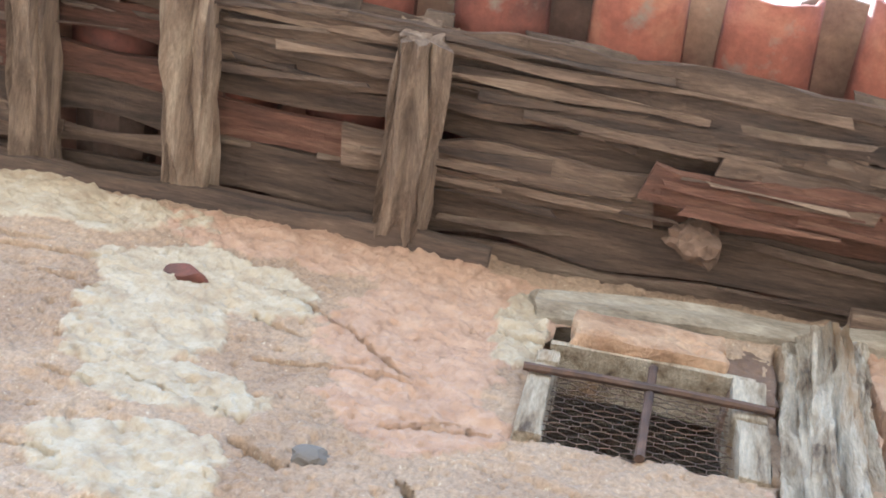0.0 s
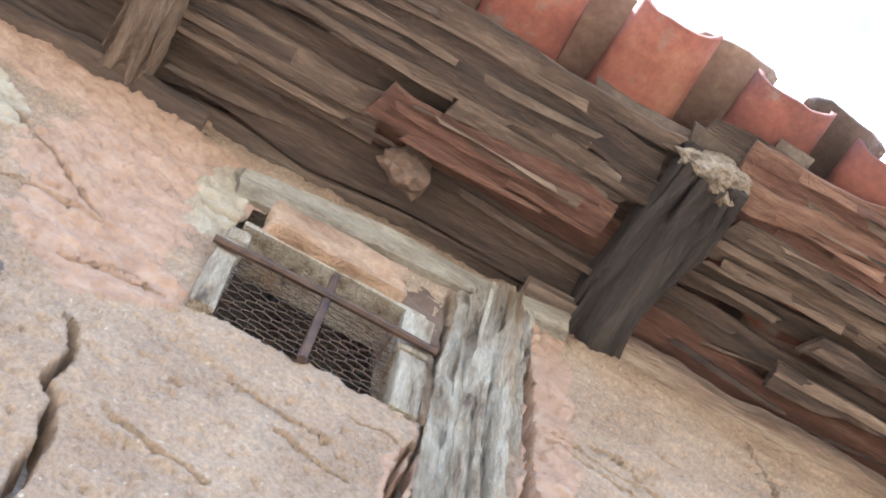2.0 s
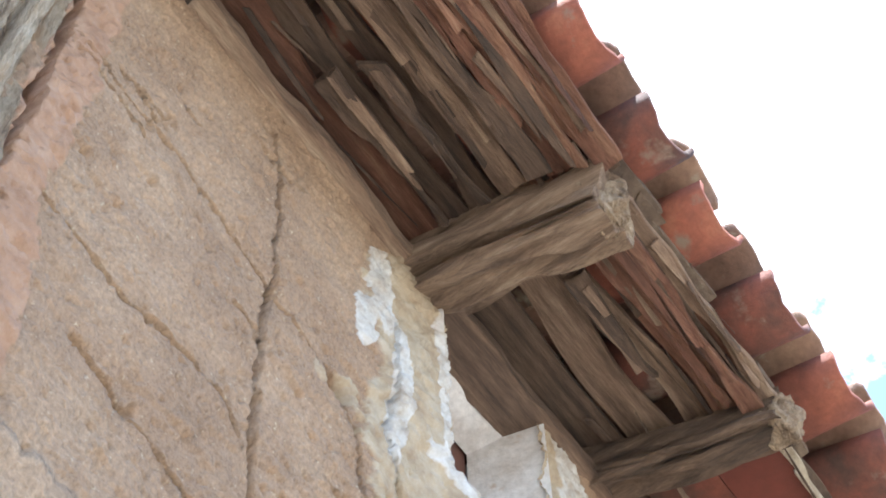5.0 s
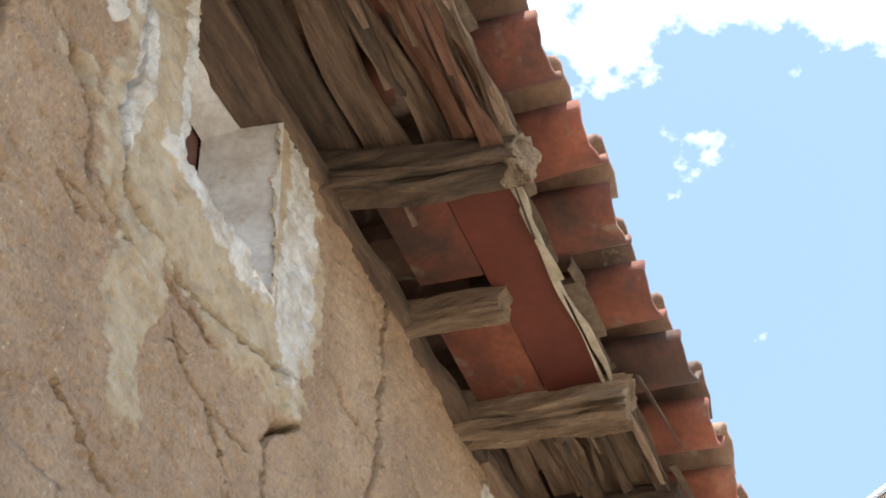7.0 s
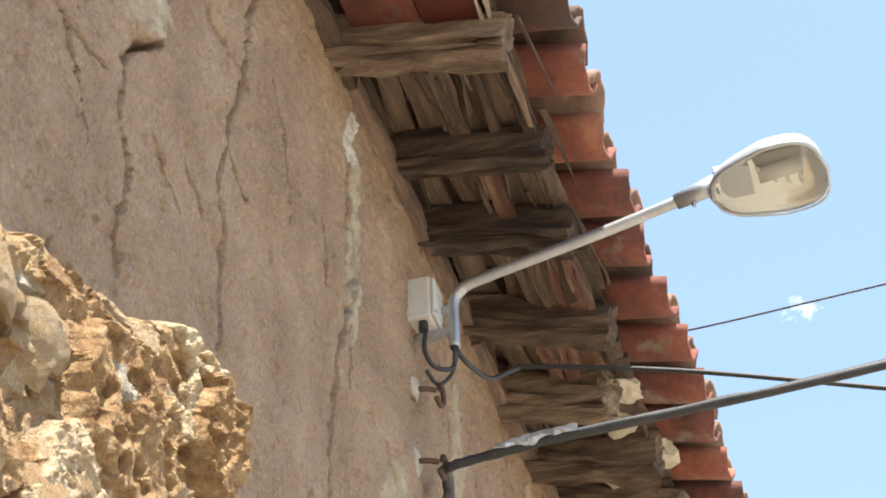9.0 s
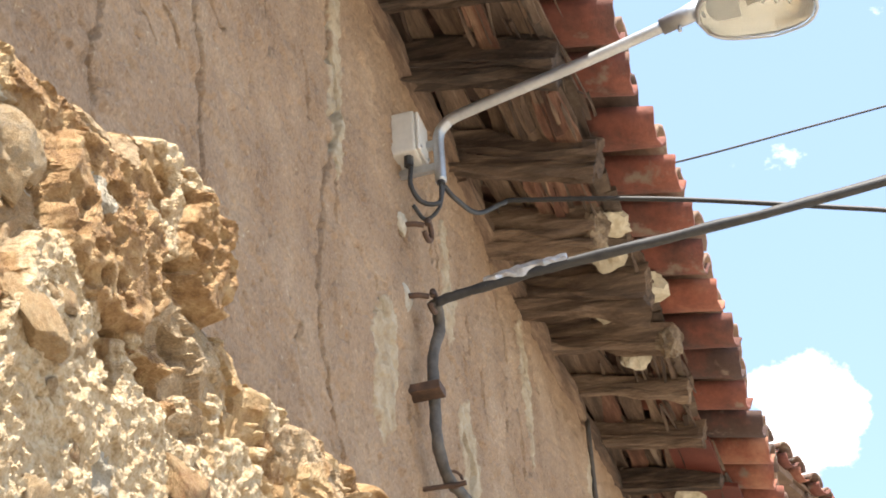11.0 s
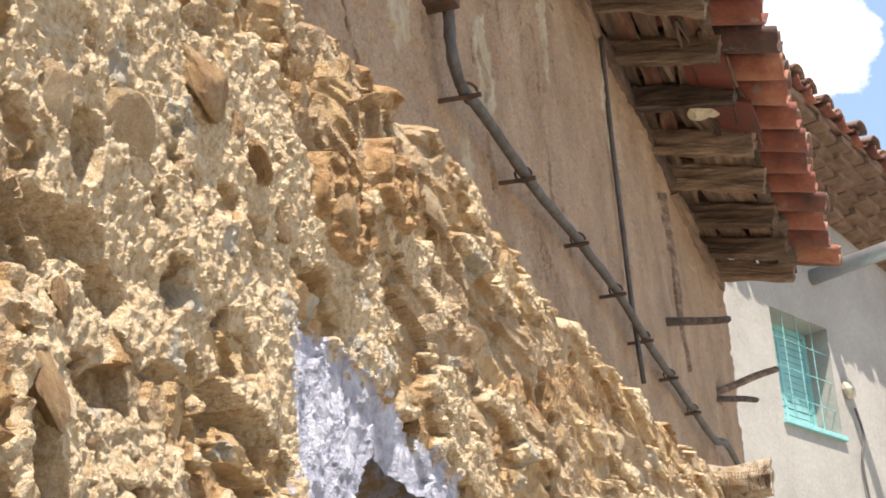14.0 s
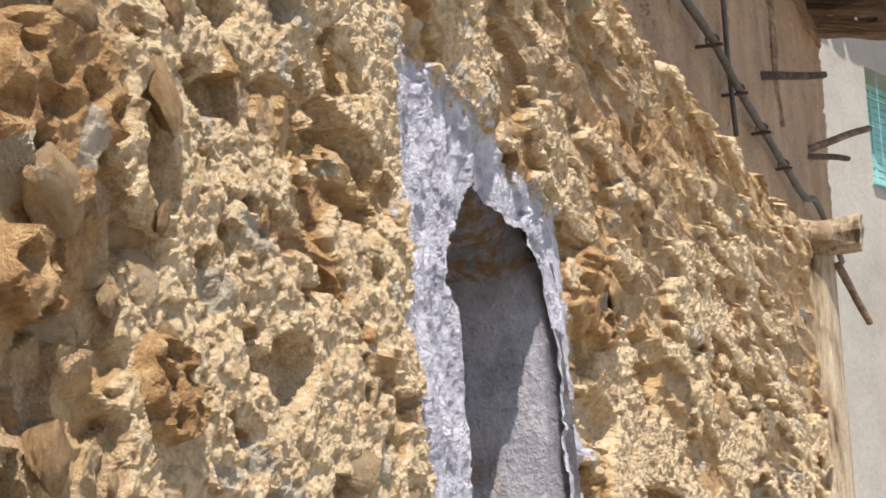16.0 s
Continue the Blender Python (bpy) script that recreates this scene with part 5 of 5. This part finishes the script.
cable("overhead_cable", [(3.96, -0.06, 4.235), (3.955, -0.16, 4.245), (3.95, -0.41, 4.265), (3.95, -0.75, 4.28), (3.95, -1.25, 4.31), (3.95, -2.5, 4.42), (3.95, -6.0, 4.7), (3.95, -14.0, 5.6)],
      0.014, "twisted black overhead cable from the wall hook", wob=0.3)
cable("overhead_cable", [(3.955, -0.2, 4.252), (3.955, -0.45, 4.262), (3.955, -0.9, 4.288), (3.955, -1.25, 4.322), (3.955, -2.5, 4.44), (3.955, -6.0, 4.74), (3.955, -14.0, 5.6)], 0.009, "black overhead cable twisted round another", wob=0.3)
cable("service_wire", [(3.97, -0.10, 4.62), (4.02, -0.12, 4.60), (4.2, -0.14, 4.66), (4.28, -0.2, 4.73), (4.3, -0.262, 4.74), (4.3, -0.7, 4.63), (4.3, -1.248, 4.455), (4.3, -2.5, 4.05), (4.3, -6.0, 3.6), (4.3, -14, 4.2)], 0.0075,
      "thin black wire running from the lamp pipe over the street")
cable("service_wire", [(5.2, -0.1, 5.42), (5.2, -0.5, 5.40), (5.2, -0.72, 5.395), (5.2, -1.45, 5.44), (5.2, -4.0, 5.6), (5.2, -14, 6.4)], 0.004, "very thin dark wire above the roof edge")
bm = tube(bmesh.new(), smooth_line([(3.953, -0.20, 4.258), (3.952, -0.26, 4.265), (3.952, -0.32, 4.27), (3.951, -0.38, 4.275), (3.951, -0.43, 4.276)], 5), 0.017, seg=12, wob=0.7, seed=3)
tagged(part("tape_wrap", bm, FOIL), "crinkled silver tape wrapped round the cable splice", "tape")
for x, z in ((3.92, 4.462), (3.925, 4.235)):
    hk = thing("wall_hook", (x, 0.0, z), "rusty iron pigtail hook in the wall", "hook", "wall hooks")
    part("stem", tube(bmesh.new(), [(x - 0.03, 0.03, z), (x - 0.015, -0.03, z), (x, -0.05, z)], 0.008), RUST, hk)
    ring = [(x + 0.03 + 0.03 * math.cos(a), -0.055 - 0.012 * a / 6, z + 0.028 * math.sin(a)) for a in np.linspace(math.pi, -0.8 * math.pi, 16)]
    part("eye", tube(bmesh.new(), ring, 0.008), RUST, hk)
    pl = bmesh.new()
    lump(pl, (x - 0.02, 0.005, z), (0.035, 0.012, 0.04), x + z, sub=2, rough=0.4)
    part("mortar_plug", pl, MORTAR, hk, "grey cement plug")
for x, z in ((4.06, 3.745), (4.62, 3.735), (5.33, 3.79), (5.94, 3.815), (6.44, 3.79), (6.98, 3.79), (7.55, 3.79)):
    cp = thing("cable_clip", (x, 0.0, z), "iron spike and clip holding the cable", "clip", "cable clips")
    part("spike", tube(bmesh.new(), [(x - 0.02, 0.04, z - 0.01), (x - 0.01, -0.06, z - 0.01), (x - 0.008, -0.085, z - 0.008)], 0.007), RUST, cp)
    part("strap", tube(bmesh.new(), [(x + 0.02 * math.cos(a) * 0.6, -0.048 - 0.022 * math.cos(a), z + 0.012 + 0.024 * math.sin(a)) for a in np.linspace(0, 6.0, 14)], 0.004, seg=6), RUST, cp)
bk = thing("cable_bracket", (3.93, 0.0, 3.96), "flat rusty iron bracket plate holding the cable", "bracket")
part("plate", boxes((3.905, 3.965, -0.07, 0.02, 3.945, 3.97), bevel=0.002), RUST, bk)

jb = thing("junction_box", (3.92, 0.0, 4.67), "off-white plastic junction box on the wall", "box")
part("body", boxes((3.87, 3.975, -0.055, 0.02, 4.685, 4.825), bevel=0.008), PLASTIC, jb)
part("lid", boxes((3.875, 3.97, -0.066, -0.056, 4.69, 4.82), bevel=0.005), PLASTIC, jb)
for x in (3.887, 3.958):
    part("screw", tube(bmesh.new(), [(x, -0.066, 4.705), (x, -0.070, 4.705)], 0.006), GALV, jb)
part("gland", tube(bmesh.new(), [(3.9, -0.025, 4.686), (3.9, -0.025, 4.655)], 0.014), CABLE, jb)
cable("box_cable", [(3.9, -0.03, 4.65), (3.89, -0.03, 4.58), (3.92, -0.05, 4.54), (3.955, -0.09, 4.55), (3.97, -0.1, 4.61)], 0.007, "short black lead looping from the box")
cable("box_cable", [(3.955, -0.10, 4.62), (3.96, -0.09, 4.54), (3.95, -0.05, 4.50), (3.90, -0.03, 4.52)], 0.006, "short black lead hanging from the lamp pipe")

lamp = thing("street_lamp", (3.955, 0.0, 4.62), "galvanised wall-mounted street lamp with pale oval head", "street lamp")
arm = smooth_line([(3.955, -0.10, 4.62), (3.955, -0.10, 4.70), (3.955, -0.102, 4.775), (3.95, -0.125, 4.808), (3.94, -0.188, 4.828), (3.90, -0.55, 4.876), (3.865, -0.84, 4.921)], 8)
part("arm", tube(bmesh.new(), arm, 0.0165, seg=14), GALV, lamp, smooth=True)
part("pipe_end", tube(bmesh.new(), [(3.955, -0.10, 4.635), (3.955, -0.10, 4.612)], 0.012, seg=12), CABLE, lamp)
for z in (4.67, 4.75):
    part("clamp", boxes((3.945, 3.965, -0.10, 0.03, z - 0.012, z + 0.012), bevel=0.003), GALV, lamp)
part("sleeve", tube(bmesh.new(), [(3.872, -0.78, 4.912), (3.862, -0.86, 4.926), (3.858, -0.90, 4.935)], 0.023, seg=14, r_end=0.03), GALV, lamp, smooth=True)
part("bolt", tube(bmesh.new(), [(3.868, -0.83, 4.895), (3.868, -0.83, 4.880)], 0.006), GALV, lamp)


def head_shell(z_up, z_dn, grow=1.0, cut=None):
    """An oval lamp head along its own axis, flatter below; its upper or lower half."""
    bm = bmesh.new()
    n, m = 24, 10
    axis0, axis1 = Vector((3.86, -0.885, 4.888)), Vector((3.82, -1.205, 4.886))
    d = (axis1 - axis0)
    side = d.cross(Vector((0, 0, 1))).normalized()
    upv = side.cross(d).normalized()
    grid = []
    for i in range(n + 1):
        t = i / n
        wd = 0.148 * grow * max(0.0, 1 - abs(2 * t - 1) ** 5) ** 0.5 * (0.62 + 0.38 * min(1, t / 0.55))
        row = []
        for k in range(m + 1):
            a = math.pi * k / m
            h = (z_up if cut == "top" else -z_dn) * math.sin(a) ** 0.8 * (wd / 0.115)
            row.append(bm.verts.new(axis0 + d * t + side * wd * math.cos(a) + upv * h))
        grid.append(row)
    for r, s in zip(grid, grid[1:]):
        for k in range(m):
            bm.faces.new((r[k], r[k + 1], s[k + 1], s[k]))
    bmesh.ops.remove_doubles(bm, verts=bm.verts, dist=0.0005)
    return bm


def lamp_rim():
    """A round bead following the oval mouth of the lamp head."""
    axis0, axis1 = Vector((3.86, -0.885, 4.888)), Vector((3.82, -1.205, 4.886))
    d = axis1 - axis0
    side = d.cross(Vector((0, 0, 1))).normalized()
    edge = []
    for sgn in (1, -1):
        ts = [i / 24 for i in range(25)]
        for t in (ts if sgn > 0 else ts[::-1]):
            wd = 0.148 * max(0.0, 1 - abs(2 * t - 1) ** 5) ** 0.5 * (0.62 + 0.38 * min(1, t / 0.55))
            q = axis0 + d * t + side * wd * sgn
            if not edge or (q - edge[-1]).length > 0.004:
                edge.append(q)
    return tube(bmesh.new(), edge + [edge[0]], 0.007, seg=8, cap=False)


bm = head_shell(0.062, 0.0, 1.0, "top")
bmesh.ops.solidify(bm, geom=list(bm.faces), thickness=0.004)
hd = part("housing", bm, LAMPGREY, lamp, "pale grey lamp housing", smooth=True)
bm = head_shell(0.0, 0.03, 0.95, "bowl")
bmesh.ops.solidify(bm, geom=list(bm.faces), thickness=0.003)
part("bowl", bm, BOWL, hd, "clear plastic bowl", smooth=True)
bm = bmesh.new()
tube(bm, [(3.835, -1.02, 4.915), (3.824, -1.14, 4.922)], 0.022, seg=12)
part("bulb", bm, PLASTIC, hd, "white lamp bulb", smooth=True)
bm = head_shell(0.045, 0.0, 0.9, "top")
bmesh.ops.solidify(bm, geom=list(bm.faces), thickness=0.002)
part("reflector", bm, REFLECT, hd, "polished metal reflector", smooth=True)
for k in range(4):
    part("reflector_rib", tube(bmesh.new(), [(3.80 + 0.012 * k, -1.02 - 0.035 * k, 4.915), (3.86 + 0.012 * k, -1.03 - 0.035 * k, 4.917)], 0.006, seg=8), LAMPGREY, hd)
part("gear_tray", boxes((3.78, 3.91, -1.0, -0.90, 4.915, 4.935), bevel=0.004), GALV, hd)
part("rim", lamp_rim(), GALV, hd, "dull metal rim", smooth=True)

# ---- the white house farther along the street ----
U = Vector((0.9164, -0.4002, 0)).normalized()
NRM = Vector((U.y, -U.x, 0))          # towards the street
FAR = Matrix(((U.x, -NRM.x, 0, 14.0), (U.y, -NRM.y, 0, 0.2), (0, 0, 1, 0), (0, 0, 0, 1)))  # local: along the wall, into the wall, up


RAKE = -0.19      # the roof edge falls along the street


def raked(x):
    return RAKE * (x - 1.0)


def far_part(name, bm, mats, parent, label="", smooth=False, rake=0.0):
    """Moves a part into the far house; what lies above the given height follows the falling roof edge."""
    if rake:
        for v in bm.verts:
            if v.co.z > rake:
                v.co.z += raked(v.co.x)
    bmesh.ops.transform(bm, matrix=FAR, verts=bm.verts)
    return part(name, bm, mats, parent, label, smooth)


house = thing("white_house", (15.0, 0.8, 0.0), "whitewashed village house with turquoise window shutter", "house")
W0, W1, SILL, HEAD = 0.2, 1.17, 5.45, 6.43
for spec in ((-7, W0, 0.0, 0.5, 0, 7.78), (W1, 12, 0.0, 0.5, 0, 7.78), (W0, W1, 0.0, 0.5, 0, SILL), (W0, W1, 0.0, 0.5, HEAD, 7.78), (-7, -6.5, 0.5, 7, 0, 7.78), (11.5, 12, 0.5, 7, 0, 7.78), (-7, 12, 6.5, 7, 0, 7.78)):
    far_part("wall", boxes(spec), WHITEWALL, house, rake=7.7)
fw = bmesh.new()
for b in ((W0, W1, 0.22, 0.27, SILL, SILL + 0.05), (W0, W1, 0.22, 0.27, HEAD - 0.05, HEAD), (W0, W0 + 0.05, 0.22, 0.27, SILL + 0.05, HEAD - 0.05), (W1 - 0.05, W1, 0.22, 0.27, SILL + 0.05, HEAD - 0.05), (0.66, 0.70, 0.225, 0.265, SILL + 0.05, HEAD - 0.05)):
    box(fw, *b)
wf = far_part("window", fw, TURQ, house, "turquoise window with slatted blind")
for k in range(14):
    far_part("slat", boxes((W0 + 0.05, W1 - 0.05, 0.232, 0.25, SILL + 0.055 + k * 0.0625, SILL + 0.112 + k * 0.0625), bevel=0.003), SLATGREEN, wf)
far_part("sill", boxes((W0 - 0.03, W1 + 0.03, -0.04, 0.30, SILL - 0.04, SILL + 0.002), bevel=0.006), TURQ, wf)
for k in range(3):
    far_part("grille_bar", tube(bmesh.new(), [(W0 - 0.01, 0.03, SILL + 0.24 + k * 0.25), (W1 + 0.01, 0.03, SILL + 0.24 + k * 0.25)], 0.004, seg=6), TURQ, wf)
for k in range(3):
    far_part("grille_bar", tube(bmesh.new(), [(W0 + 0.24 + k * 0.24, 0.03, SILL), (W0 + 0.24 + k * 0.24, 0.03, HEAD)], 0.004, seg=6), TURQ, wf)
# stepped brick cornice and eaves
crng = random.Random(9)
cornice = bmesh.new()
for k in range(5):
    x, j = -7.0, 0
    while x < 12:
        wd = crng.uniform(0.18, 0.28)
        out = 0.10 + k * 0.12 + (0.045 if j % 2 else 0) + crng.uniform(-0.03, 0.03)
        spec = (x + 0.008, x + wd - 0.008, -out, 0.1, 7.62 + k * 0.06 - crng.uniform(0, 0.02), 7.675 + k * 0.06)
        if -1 < x < 5:
            far_part("brick", boxes(spec), DIRT, house, rake=1.0)
        else:
            box(cornice, *spec)
        x += wd
        j += 1
tagged(far_part("cornice", cornice, DIRT, house, "courses of projecting brown bricks", rake=1.0), kind="stuff")
bm = bmesh.new()
va = [bm.verts.new(p) for p in ((-7.2, -0.62, 7.94), (12.2, -0.62, 7.94), (12.2, 3.5, 8.6), (-7.2, 3.5, 8.6))]
vb = [bm.verts.new(p) for p in ((-7.2, -0.62, 7.98), (12.2, -0.62, 7.98), (12.2, 3.5, 8.64), (-7.2, 3.5, 8.64))]
vr = [bm.verts.new(p) for p in ((12.2, 7.3, 7.94), (-7.2, 7.3, 7.94))]
bm.faces.new(va), bm.faces.new(vb)
bm.faces.new((va[0], va[1], vb[1], vb[0])), bm.faces.new((vb[3], vb[2], vr[0], vr[1]))
rf = far_part("roof", bm, TERRAOLD, house, "terracotta tile roof", rake=1.0)
rng = random.Random(3)
for k in range(-24, 44):
    x = k * 0.26
    for me, dx, dz in ((rng.choice(CH), 0, 0.10), (rng.choice(CV), 0.13, 0.085)):
        ob = new("roof_tile", me)
        ob.parent = rf
        ob.matrix_parent_inverse = Matrix.Identity(4)
        ob.matrix_basis = FAR @ pose(x + dx + rng.uniform(-0.02, 0.02), -0.72 + rng.uniform(-0.03, 0.03), 7.90 + raked(x + dx) + dz + rng.uniform(-0.01, 0.01), 9, 10.8 + rng.uniform(-6, 6), rng.uniform(-4, 4))
bm = tube(bmesh.new(), [(1.05, 0.05, 6.88), (1.10, -0.9, 6.95), (1.12, -1.3, 6.98)], 0.075, seg=14)
far_part("rain_spout", bm, GALV, house, "grey pipe spout projecting from the wall", smooth=True)
cable_pts = [(1.42, -0.03, 5.75), (1.46, -0.05, 5.5), (1.40, -0.03, 5.2), (1.5, -0.04, 4.4)]
far_part("facade_wire", tube(bmesh.new(), smooth_line(cable_pts), 0.012), CABLEDUST, house)
bm = bmesh.new()
lump(bm, (1.35, -0.03, 5.9), (0.07, 0.06, 0.09), 2.0, sub=2)
far_part("wall_lug", bm, MORTAR, house)
